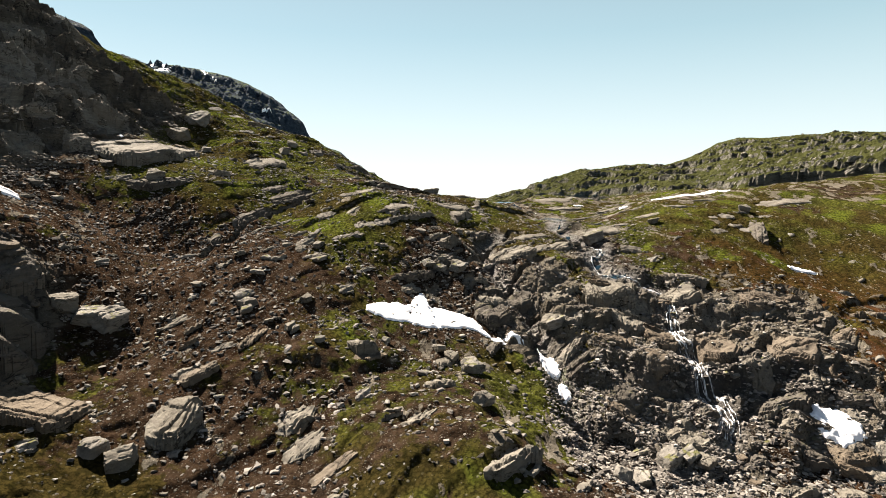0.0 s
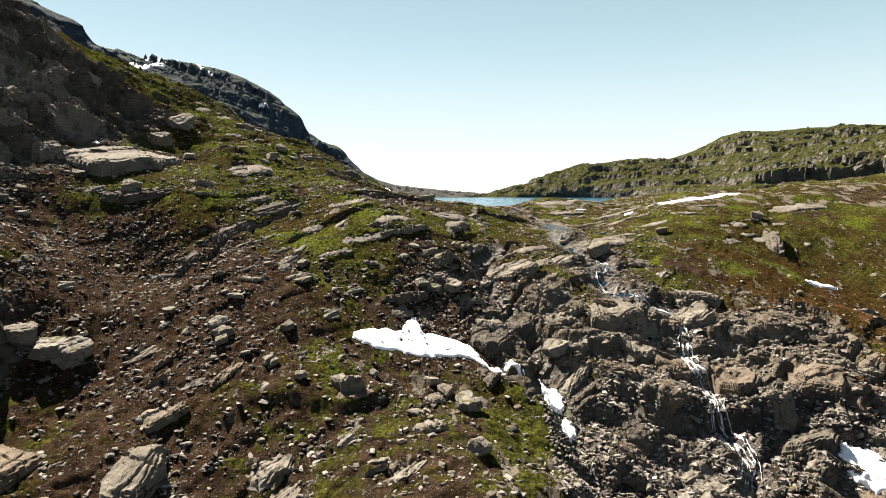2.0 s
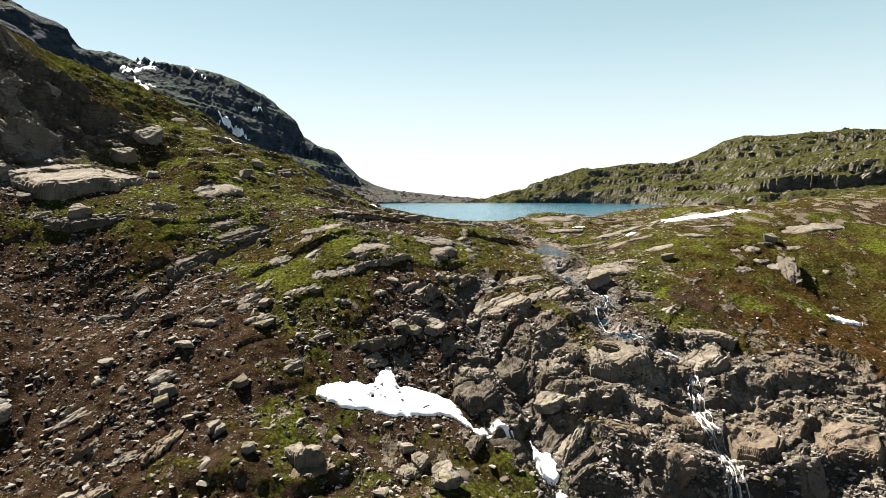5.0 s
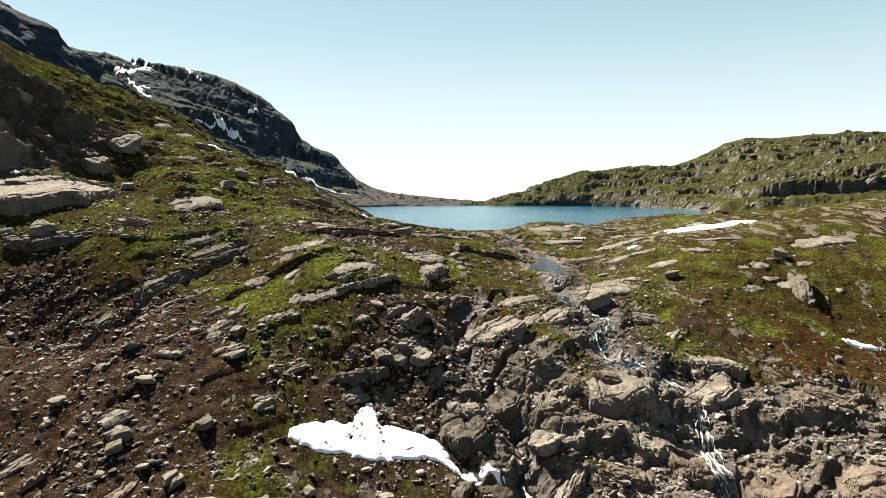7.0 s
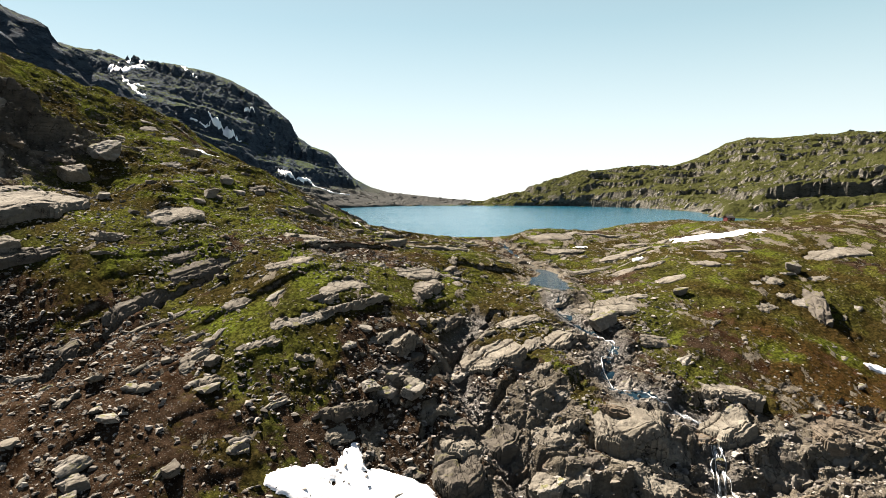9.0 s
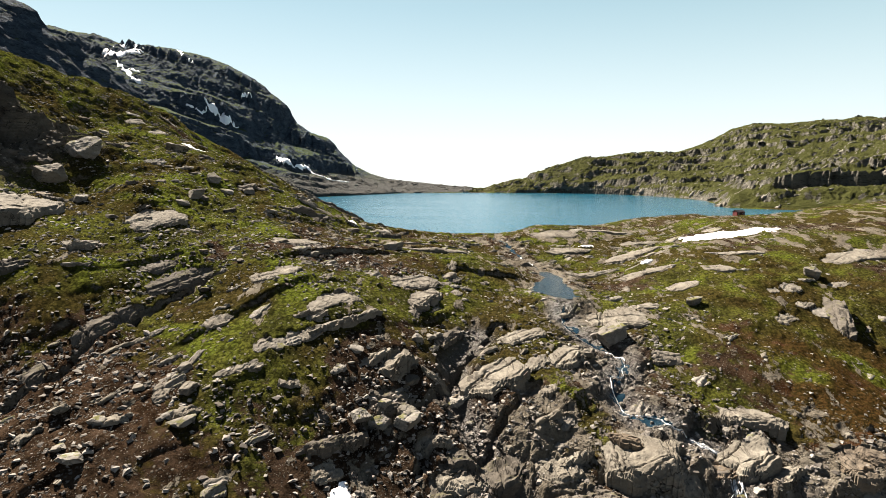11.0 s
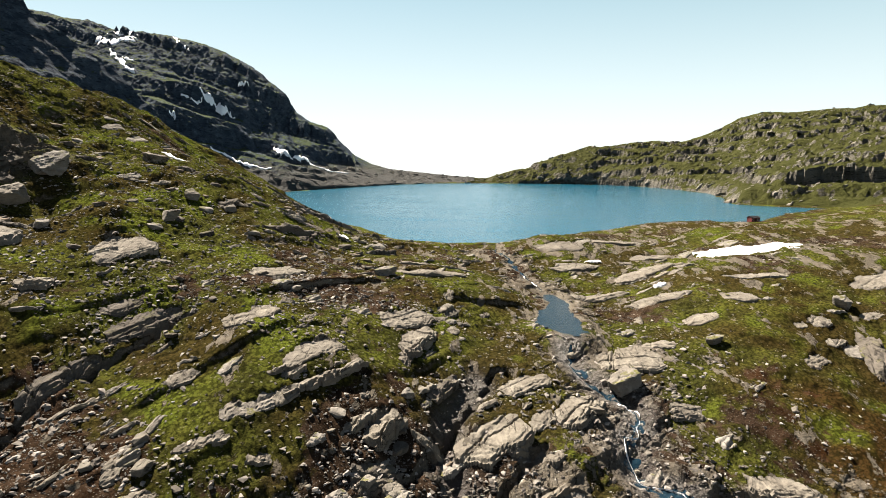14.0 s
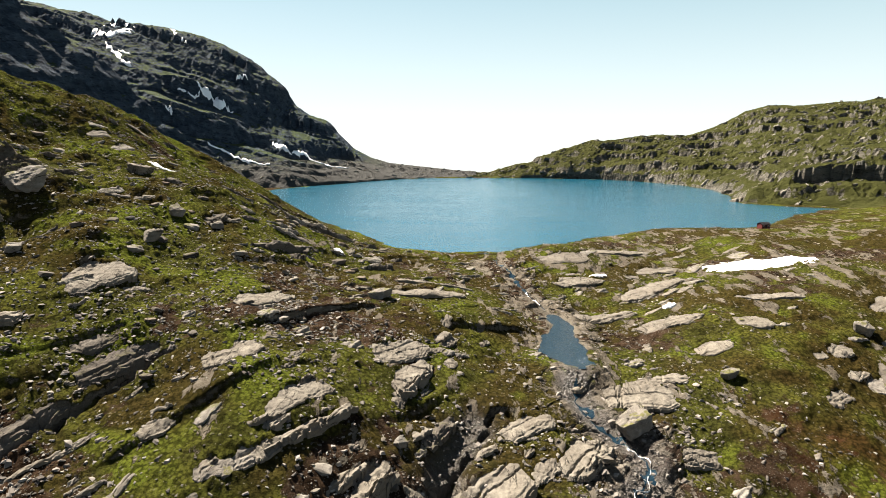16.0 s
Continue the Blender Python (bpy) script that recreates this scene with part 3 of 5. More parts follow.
def water_material(name, base, rough, wave, size):
    m = Nodes(name, rough, 0.5)
    m.b.inputs["IOR"].default_value = 1.33
    n = m.noise(size, 5, 0.6, m.stretch((1, 1.8, 1)))
    wide = m.noise(70, 3, 0.5, m.stretch((1, 2.6, 1)))
    m.bump(m.math("MULTIPLY", n, m.ramp(wide, 0.3, 0.7, 0.5, 1.2)), wave, 1.0)
    return m.colour(m.mix(m.ramp(wide, 0.35, 0.65), base, tuple(v * 1.18 for v in base)))


def snow_material():
    m = Nodes("old_snow", 0.7, 0.2)
    c = m.mix(m.ramp(m.noise(1.2, 5, 0.6), 0.35, 0.7), (0.82, 0.83, 0.85), (0.90, 0.90, 0.91))
    c = m.mix(m.ramp(m.noise(0.7, 5, 0.7), 0.66, 0.8, 0, 0.35), c, (0.45, 0.42, 0.38))
    m.bump(m.noise(0.9, 3), 0.12, 0.6)
    return m.colour(c)


def foam_material():
    m = Nodes("white_water", 0.35, 0.5)
    n = m.noise(0.5, 4, 0.6, m.stretch((1, 1, 0.3)))
    m.bump(n, 0.15, 0.8)
    return m.colour(m.mix(m.ramp(n, 0.4, 0.6), (0.16, 0.17, 0.18), (0.70, 0.72, 0.73)))


def paint_material(name, colour, rough=0.7):
    m = Nodes(name, rough, 0.3)
    n = m.noise(0.25, 4, 0.6, m.stretch((3, 3, 0.4)))
    return m.colour(m.mix(m.ramp(n, 0.4, 0.7), colour, tuple(v * 0.7 for v in colour)))


GROUND = ground_material()
ROCK = rock_material("gneiss", (1, 1, 1), 0.8)
ROCK_PLAIN = rock_material("gneiss_clean", (0.84, 0.82, 0.77))
ROCK_BROWN = rock_material("gneiss_rusty", (0.66, 0.57, 0.48))
# darker tint; on walls and scarps it also deepens their shade
ROCK_DARK = rock_material("gneiss_dark", (0.44, 0.42, 0.40), 0.3)
STONE = stone_material()
# mountain colours carry distance haze and backlit shade: rock blued and darkened
MOUNTAIN = far_material("mountain_rock_hazed", (0.024, 0.036, 0.051), (0.050, 0.067, 0.086), (0.026, 0.037, 0.017), 0.80, 32)
HILL = far_material("hill_rock", (0.050, 0.048, 0.040), (0.110, 0.104, 0.088), (0.027, 0.029, 0.009), 0.58)
LAKE_WATER = water_material("lake_water", (0.005, 0.054, 0.086), 0.14, 0.45, 2.6)
POOL_WATER = water_material("stream_water", (0.006, 0.018, 0.028), 0.08, 0.3, 0.8)
SNOW = snow_material()
FOAM = foam_material()


# ---------------------------------------------------------------- mesh helpers
def mesh_from(name, verts, faces, mat, shade_smooth=True):
    """A mesh from an array of places and one of equal-sided faces."""
    verts, faces = np.asarray(verts, np.float32), np.asarray(faces, np.int32)
    me = bpy.data.meshes.new(name)
    me.vertices.add(len(verts))
    me.vertices.foreach_set("co", verts.ravel())
    n = faces.shape[1]
    me.loops.add(faces.size)
    me.loops.foreach_set("vertex_index", faces.ravel())
    me.polygons.add(len(faces))
    me.polygons.foreach_set("loop_start", np.arange(0, faces.size, n, dtype=np.int32))
    me.polygons.foreach_set("use_smooth", np.full(len(faces), shade_smooth))
    me.materials.append(mat)
    me.update(calc_edges=True)
    return me


def grid_mesh(name, gx, gy, z, mat, keep=None, **fields):
    nx, ny = len(gx), len(gy)
    x, y = np.meshgrid(gx, gy, indexing="ij")
    idx = np.arange(nx * ny).reshape(nx, ny)
    f = np.stack([idx[:-1, :-1], idx[1:, :-1], idx[1:, 1:], idx[:-1, 1:]], -1)
    if keep is not None:
        f = f[(keep[:-1, :-1] & keep[1:, :-1] & keep[1:, 1:] & keep[:-1, 1:])]
    f = f.reshape(-1, 4)
    v = np.stack([x, y, z], -1).reshape(-1, 3)
    if keep is not None:
        used, inv = np.unique(f, return_inverse=True)
        v, f = v[used], inv.reshape(-1, 4)
    me = mesh_from(name, v, f, mat)
    for key, val in fields.items():
        a = me.attributes.new(key, "FLOAT", "POINT")
        a.data.foreach_set("value", np.asarray(val, np.float32).ravel())
    return me


def part(name, bm, material, parent, label=""):
    me = bpy.data.meshes.new(name)
    bm.to_mesh(me)
    bm.free()
    me.materials.append(material)
    ob = new(name, me)
    ob.parent = parent
    if label:
        tagged(ob, label)
    return ob


def ico(level):
    bm = bmesh.new()
    bmesh.ops.create_icosphere(bm, subdivisions=level, radius=1)
    v = np.array([p.co[:] for p in bm.verts])
    f = np.array([[p.index for p in q.verts] for q in bm.faces])
    bm.free()
    return v / np.linalg.norm(v, axis=1)[:, None], f


CHIP = (np.array([(x, y, z) for x in (-1, 1) for y in (-1, 1) for z in (-1, 1)]) * 0.75,
        np.array([(0, 1, 3), (0, 3, 2), (4, 6, 7), (4, 7, 5), (0, 4, 5), (0, 5, 1), (2, 3, 7), (2, 7, 6), (0, 2, 6), (0, 6, 4), (1, 5, 7), (1, 7, 3)]))
ICO = {k: ico(k) for k in (1, 2, 3, 4, 5)}


def rock_points(level, rng, size, cuts=9, rough=0.05, flat=True, boxy=False):
    """An angular rock: a ball cut by planes, roughened. size: its three half-lengths."""
    v, f = ICO[level]
    n = rng.normal(size=(cuts, 3))
    n /= np.linalg.norm(n, axis=1)[:, None]
    d = rng.uniform(0.52, 0.82, cuts)
    if flat:
        n = np.r_[n, [[0.05, 0.05, 1]], [[0.98, -0.1, 0.1]], [[-0.98, 0.1, 0.15]], [[0.1, 0.98, 0.1]], [[-0.1, -0.98, 0.12]]]
        d = np.r_[d, 0.42, 0.7, 0.72, 0.7, 0.72]
    if boxy:
        skew = rng.uniform(-0.34, 0.34, (6, 3)) + np.repeat(np.eye(3), 2, 0) * np.array([1, -1] * 3)[:, None]
        n, d = np.r_[n[:cuts], skew / np.linalg.norm(skew, axis=1)[:, None]], np.r_[rng.uniform(0.66, 0.9, cuts), rng.uniform(0.52, 0.7, 6)]
    dots = v @ n.T
    r = np.min(np.where(dots > 0.05, d / np.clip(dots, 0.05, None), 9.0), axis=1)
    p = v * np.minimum(r, 1.5 if boxy else 1.0)[:, None] * np.asarray(size)
    if level >= 3:
        s = 1.2 + rng.uniform(0, 50)
        q = np.array([noise.fractal(Vector(c * 0.55) + Vector((s, s, s)), 0.8, 2.1, 4) for c in p])
        p = p + v * (q * rough * min(size) * 2.0)[:, None]
        # joints: shallow straight grooves along the bedding
        k = p[:, 1] * 0.8 + p[:, 2] * 0.7 + 0.5 * q
        p[:, 2] -= 0.06 * min(size) * (np.abs((k / 1.3) % 1.0 - 0.5) < 0.07)
    return p, f

# ---------------------------------------------------------------- bedrock slabs and ledges; the turf is cut back where they come through
def ledge_mesh(name, x, y, w, d, h, yaw, rng, mat, cracks=4):
    """Bedrock laid bare: w long and d wide, flush with the turf on its far side, broken off h high on its near side (minus y), split by joints."""
    step = min(max(max(w, d) / 64, 0.22), 0.5)
    ga, gb = np.linspace(-1.1, 1.1, max(12, int(1.1 * w / step))), np.linspace(-1.1, 1.1, max(12, int(1.1 * d / step)))
    a, b = np.meshgrid(ga, gb, indexing="ij")
    c, s = math.cos(radians(yaw)), math.sin(radians(yaw))
    off = rng.uniform(0, 90)
    u, v = a * w / 2, b * d / 2
    px, py = x + u * c - v * s, y + u * s + v * c
    base = ground_at(px.ravel(), py.ravel()).reshape(a.shape)
    core = (np.abs(a) < 0.95) & (np.abs(b) < 0.95)
    m = np.stack([a, b, 0 * a + 1], -1)
    plane = m @ np.linalg.lstsq(m[core], base[core], rcond=None)[0]
    flat = plane + 0.3 * (base - plane)
    # outline: straight breaks, the near one nearly along the strike
    turn = np.r_[-1.57 + rng.normal(0, 0.07), rng.uniform(-0.95, -0.35), rng.uniform(-2.7, -2.2), rng.normal(0, 0.2), rng.normal(3.14, 0.2), np.linspace(0.5, 2.6, 4) + rng.normal(0, 0.2, 4)]
    cut = np.r_[rng.uniform(0.86, 0.95), rng.uniform(0.88, 1.12, 2), rng.uniform(0.8, 0.97, 2), rng.uniform(0.72, 1.0, 4)]
    edge = np.max([np.cos(t) * a + np.sin(t) * b - k for t, k in zip(turn, cut)], axis=0)
    edge = edge + 0.10 * fbm(a * w / d + off, b, 0.7, 2, 3) + 0.015 * fbm(u + off, v, 1.6, 2, 7)
    near = np.clip((0.9 - b) / 1.7, 0, 1)
    top = h * near ** 1.25 * (0.85 + 0.3 * vnoise(u / 4.0 + off, 0 * v + off, 4)) - 0.22 * (1 - near) - 0.08
    top = top + 0.13 * fbm(px, py, 1.3, 4, 6, 0.65) + 0.13 * min(h, 1.5) * fbm(a * w / d + off, b, 1.1, 2, 11)
    tall = min(h, 2.0)
    for k in range(cracks):
        t, at = rng.choice([0.12, 1.68]) + rng.normal(0, 0.16), rng.uniform(-0.7, 0.7)
        line = (np.cos(t) * u + np.sin(t) * v) - at * (w if np.cos(t) > 0.5 else d) / 2 + 0.25 * fbm(u + off, v, 2.0, 2, 9)
        top = top + np.where(line > 0, 1, -1) * rng.uniform(-0.09, 0.09) * tall - 0.24 * tall * np.exp(-((line / 0.17) ** 2))
    # beds show as steps along the broken side
    inward = -edge * d / 2
    for k, deep in ((0.45, 0.22), (1.1, 0.14)):
        top = top - deep * h * (1 - smooth(0.8 * k, k, inward + 0.2 * vnoise(u / 2.4 + off, 0 * v + k * 9, 12))) * smooth(0.3, -0.3, b)
    out = edge > 0
    shrink = 1 - 0.9 * step / (0.5 * np.minimum(w, d))
    px, py = np.where(out, x + (px - x) * shrink, px), np.where(out, y + (py - y) * shrink, py)
    z = np.where(out, np.minimum(base, flat) - 1.2 - 0.3 * h, np.maximum(flat + top, base - 0.5))
    # the turf gives way to the rock
    reach = 0.62 * math.hypot(w, d)
    i0, i1 = np.searchsorted(GX, [x - reach, x + reach])
    j0, j1 = np.searchsorted(GY, [y - reach, y + reach])
    nx, ny = np.meshgrid(GX[i0:i1] - x, GY[j0:j1] - y, indexing="ij")
    na, nb = (nx * c + ny * s) * 2 / w, (ny * c - nx * s) * 2 / d
    ia, ib = np.searchsorted(ga, na).clip(0, len(ga) - 1), np.searchsorted(gb, nb).clip(0, len(gb) - 1)
    under = (np.abs(na) < 1.05) & (np.abs(nb) < 1.05) & (edge[ia, ib] < -0.03 - 0.5 * step / min(w, d))
    GZ[i0:i1, j0:j1] = np.where(under, np.minimum(GZ[i0:i1, j0:j1], z[ia, ib] - 0.3), GZ[i0:i1, j0:j1])
    keep = edge < 2.2 * step / (0.5 * min(w, d))
    idx = np.arange(a.size).reshape(a.shape)
    f = np.stack([idx[:-1, :-1], idx[1:, :-1], idx[1:, 1:], idx[:-1, 1:]], -1)
    f = f[keep[:-1, :-1] & keep[1:, :-1] & keep[1:, 1:] & keep[:-1, 1:]].reshape(-1, 4)
    used, inv = np.unique(f, return_inverse=True)
    return mesh_from(name, np.stack([px - x, py - y, z - flat.mean()], -1).reshape(-1, 3)[used], inv.reshape(-1, 4), mat, False), float(flat.mean())


def ledge(x, y, w, d, h, yaw, mat=None, label="", group="bare rock slabs"):
    """A slab of bedrock in the slope."""
    name = "rock_slab" if h < 2 else "rock_ledge"
    me, z = ledge_mesh(name, x, y, w, d, h, yaw, np.random.default_rng(int(abs(x) * 130 + abs(y) * 70)), mat or ROCK_PLAIN, 2 + int(w / 7))
    text = label or ("pale grey bedrock slab bedded in heath grass" if h < 2 else "dark broken rock step with a shaded face" if mat == ROCK_DARK else
                     "rusty brown layered rock step beside the waterfall" if mat == ROCK_BROWN else "tall grey bedrock ledge with a dark broken side")
    ob = new(name, me)
    ob.location = (x, y, z)
    return tagged(ob, text, "rock", group)


ledge(-97.4, 197.5, 36.7, 24.0, 4.0, 49)
ledge(-83.1, 176.0, 19.7, 6.4, 2.8, 24, ROCK_DARK)
ledge(-64.0, 207.0, 15.1, 13.4, 0.9, 62)
ledge(-49.5, 168.2, 20.4, 2.2, 0.9, 46)
ledge(-55.2, 172.2, 14.2, 4.2, 3.0, 62, ROCK_DARK)
ledge(-48.2, 187.2, 15.6, 5.7, 1.8, 46, ROCK_DARK)
ledge(-60.9, 159.0, 4.7, 5.8, 1.8, 46, ROCK_DARK)
ledge(-34.8, 173.1, 6.8, 4.4, 0.7, 15)
ledge(-29.7, 188.5, 7.4, 7.0, 0.8, 13)
ledge(-25.9, 191.2, 5.6, 9.0, 0.9, 53)
ledge(-30.2, 213.0, 17.9, 8.4, 0.7, 65)
ledge(-25.2, 160.1, 9.9, 2.5, 1.0, 22)
ledge(-16.4, 159.5, 4.9, 2.9, 1.3, 25)
ledge(-36.9, 156.3, 3.5, 5.3, 1.1, 14)
ledge(-31.5, 152.2, 6.2, 3.1, 1.1, 24)
ledge(-9.7, 175.7, 19.2, 3.6, 2.6, 48)
ledge(-13.4, 181.1, 14.9, 5.9, 0.6, 53)
ledge(0.8, 170.1, 11.2, 5.3, 4.2, 65)
ledge(-3.3, 169.8, 8.9, 2.9, 1.4, 56)
ledge(19.3, 174.4, 15.2, 10.5, 2.2, 38)
ledge(26.1, 190.1, 13.6, 6.2, 0.9, 33)
ledge(35.2, 183.2, 14.9, 8.6, 2.6, 46)
ledge(10.1, 185.6, 11.5, 3.4, 2.4, 59, ROCK_DARK)
ledge(3.8, 196.8, 14.8, 7.9, 2.4, 64)
ledge(1.0, 204.5, 15.5, 8.5, 0.9, 43)
ledge(3.5, 243.0, 24.0, 11.0, 1.0, 18)
ledge(55.0, 250.0, 16.0, 9.0, 1.4, 12)
ledge(70.7, 269.1, 27.2, 12.6, 1.1, 33)
ledge(50.8, 203.3, 17.0, 14.1, 1.4, -13)
ledge(56.3, 186.0, 8.2, 5.2, 1.2, 6)
ledge(84.4, 229.4, 10.6, 9.9, 0.6, 4)
ledge(71.2, 219.3, 11.0, 6.9, 0.6, 21)
ledge(127.6, 244.1, 17.5, 8.9, 0.8, 27)
ledge(104.5, 206.5, 20.0, 6.0, 4.5, 72, ROCK_DARK, "grey rock wall with a dark broken side above the snow")
ledge(62.9, 162.0, 11.4, 9.0, 3.0, 19)
ledge(66.5, 170.6, 15.4, 7.9, 2.4, -8)
ledge(42.5, 158.0, 16.0, 13.0, 3.4, 8)
ledge(48.2, 156.2, 9.5, 7.1, 1.6, 25)
ledge(51.9, 144.0, 9.3, 7.8, 1.6, 15, ROCK_BROWN)
ledge(47.9, 130.8, 13.0, 3.3, 3.2, -4, ROCK_DARK)
ledge(64.2, 141.6, 11.7, 14.5, 3.4, -0, ROCK_BROWN)
ledge(-15.7, 123.6, 6.2, 6.5, 2.6, 24)
ledge(0.8, 126.4, 4.7, 5.5, 1.8, 26)
ledge(0.2, 115.1, 5.9, 8.2, 2.4, 24)
ledge(80.7, 160.9, 6.3, 9.1, 1.6, -10, ROCK_BROWN)
ledge(-67.1, 99.4, 14.5, 16.6, 2.6, 71, ROCK_BROWN, "broad brown bedrock slab over a dark overhang")
ledge(-45.0, 101.8, 11.2, 9.7, 4.6, 68)
ledge(-25.0, 104.3, 8.5, 5.1, 1.5, 35)
ledge(12.1, 89.2, 13.5, 4.0, 3.4, 47)
ledge(78.3, 141.2, 7.0, 11.1, 2.4, -8, ROCK_BROWN)
ledge(65.3, 108.4, 11.4, 3.9, 1.5, 14)
ledge(74.8, 108.6, 8.6, 4.3, 1.5, 8)
ledge(82.3, 141.8, 10.3, 13.0, 2.4, -19, ROCK_BROWN)
ledge(11.7, 147.8, 8.7, 12.0, 3.0, 15, ROCK_DARK)
ledge(19.0, 156.2, 9.0, 7.3, 2.2, 15, ROCK_DARK)
ledge(-7.9, 152.0, 12.6, 3.7, 2.4, 25, ROCK_DARK)
ledge(0.4, 161.5, 9.5, 5.5, 2.2, 23, ROCK_DARK)
ledge(-37.4, 252.0, 26.0, 6.0, 3.0, 68, ROCK_DARK)
ledge(-36.0, 296.0, 24.0, 7.0, 2.4, 60, ROCK_DARK)
ledge(81.0, 290.4, 17.3, 11.0, 0.8, 10)
ledge(66.8, 236.2, 19.6, 9.8, 0.9, 4)
ledge(96.8, 247.5, 21.0, 6.9, 0.7, 9)
ledge(57.5, 207.5, 10.0, 5.0, 1.0, -15)
ledge(5.6, 255.1, 25.1, 5.7, 0.9, -4)
ledge(51.8, 279.9, 21.2, 10.2, 0.8, 13)
ledge(50.3, 301.0, 21.5, 12.5, 0.8, 15)
ledge(74.0, 315.4, 34.0, 11.0, 0.8, 30)
ledge(89.5, 202.4, 7.7, 3.7, 0.7, 31)
ledge(137.4, 246.4, 13.8, 10.3, 0.8, 9)
ledge(58.6, 160.7, 10.3, 5.4, 1.4, 34, ROCK_BROWN)
ledge(68.2, 159.2, 8.0, 4.3, 2.2, 40)
ledge(-151, 214, 22, 10, 5.0, 68, ROCK_PLAIN, "layered ledge of rock on the dark crag", "crag ledges")
ledge(-145, 209, 20, 9, 4.5, 62, ROCK_PLAIN, "layered ledge of rock on the dark crag", "crag ledges")
ledge(-135, 216, 18, 10, 4.0, 58, ROCK_PLAIN, "layered ledge of rock on the dark crag", "crag ledges")
ledge(-137, 194, 18, 9, 4.5, 70, ROCK_PLAIN, "layered ledge of rock on the dark crag", "crag ledges")
ledge(-130, 188, 17, 9, 4.5, 62, ROCK_PLAIN, "layered ledge of rock on the dark crag", "crag ledges")
ledge(-124, 174, 15, 8, 4.0, 70, ROCK_PLAIN, "layered ledge of rock on the dark crag", "crag ledges")
ledge(-148, 244, 18, 9, 3.5, 50, ROCK_PLAIN, "layered ledge of rock on the dark crag", "crag ledges")
ledge(-118, 208, 13, 8, 4.0, 48, ROCK_PLAIN, "layered ledge of rock on the dark crag", "crag ledges")
ledge(-129, 200, 15, 8, 4.5, 60, ROCK_PLAIN, "layered ledge of rock on the dark crag", "crag ledges")
ledge(-144, 199, 14, 8, 4.0, 74, ROCK_PLAIN, "layered ledge of rock on the dark crag", "crag ledges")
ledge(-114, 186, 10, 7, 3.5, 55, ROCK_PLAIN, "layered ledge of rock on the dark crag", "crag ledges")
ledge(-80, 112, 12, 8, 5.5, 70, ROCK_DARK, "layered ledge of rock on the dark crag", "crag ledges")
ledge(-85, 119, 12, 9, 5.0, 66, ROCK_DARK, "layered ledge of rock on the dark crag", "crag ledges")
ledge(-77, 106, 10, 7, 4.5, 80, ROCK_DARK, "layered ledge of rock on the dark crag", "crag ledges")
ledge(72, 128, 13, 7, 3.0, 10, ROCK_DARK, "layered ledge of rock on the dark crag", "crag ledges")

# many more of the same: stretch of the plan, count, length, height, strike, rock
BEDS = np.random.default_rng(41)


def beds(x0, x1, y0, y1, n, long, tall, yaw, mats, label, group):
    for k in range(n):
        w = BEDS.uniform(*long)
        x, y = BEDS.uniform(x0, x1), BEDS.uniform(y0, y1)
        if to_chain(np.array([x]), np.array([y]), STREAM + POOL + BECK)[0][0] > 0.4 * w + 3 and to_chain(np.array([x]), np.array([y]), FALL)[0][0] > 0.4 * w + 1.2:
            ledge(x, y, w, w * BEDS.uniform(0.4, 0.75), BEDS.uniform(*tall), BEDS.normal(yaw, 13), mats[k % len(mats)], label, group)


beds(36, 94, 112, 162, 58, (4.5, 10.5), (0.7, 2.3), -8, (ROCK_BROWN, ROCK_DARK, ROCK_PLAIN), "layered broken rock block with a dark face", "broken rocks by the fall")
beds(8, 36, 126, 172, 20, (4.5, 9), (0.7, 2.2), 24, (ROCK_DARK, ROCK_PLAIN), "broken rock rib beside the dark gully", "broken rocks by the gully")
beds(-58, 2, 92, 128, 16, (4, 9), (0.7, 2.0), 38, (ROCK_BROWN, ROCK_PLAIN), "brown rock ledge among scree and moss", "rock ledges in the scree")
beds(84, 132, 118, 188, 18, (4, 10), (0.7, 2.0), 10, (ROCK_BROWN, ROCK_PLAIN), "grey rock ledge in red-brown heath", "rock ledges in the red heath")
beds(-45, 34, 148, 300, 74, (2.6, 7.5), (0.5, 1.5), 48, (ROCK_PLAIN, ROCK, ROCK_PLAIN), "small grey bedrock rib in olive turf", "bedrock ribs")
beds(44, 118, 205, 320, 40, (3.5, 10), (0.4, 1.0), 24, (ROCK_PLAIN, ROCK), "low pale bedrock rib in olive turf", "bedrock ribs")
beds(-130, -45, 185, 330, 46, (3.5, 9), (0.6, 1.8), 46, (ROCK_PLAIN, ROCK_DARK, ROCK), "grey rock rib on the green hillside", "rock ribs on the hillside")
beds(-62, -6, 240, 322, 24, (5, 11), (1.0, 2.6), 52, (ROCK_DARK, ROCK), "dark rock ledge among heath near the lake", "dark ledges near the lake")
beds(-168, -112, 168, 250, 26, (8, 18), (1.4, 3.4), 22, (ROCK_PLAIN, ROCK_PLAIN, ROCK), "layered ledge of rock on the dark crag", "crag ledges")

# ---------------------------------------------------------------- ground, mountains, water
X2, Y2 = np.meshgrid(GX, GY, indexing="ij")
near_water, _ = to_chain(X2, Y2, BECK + FALL[1:])
near_gully, _ = to_chain(X2, Y2, GULLY)
WET = np.clip(np.exp(-((near_water / 4.5) ** 2)) + 0.8 * np.exp(-((near_gully / 4) ** 2)), 0, 1)
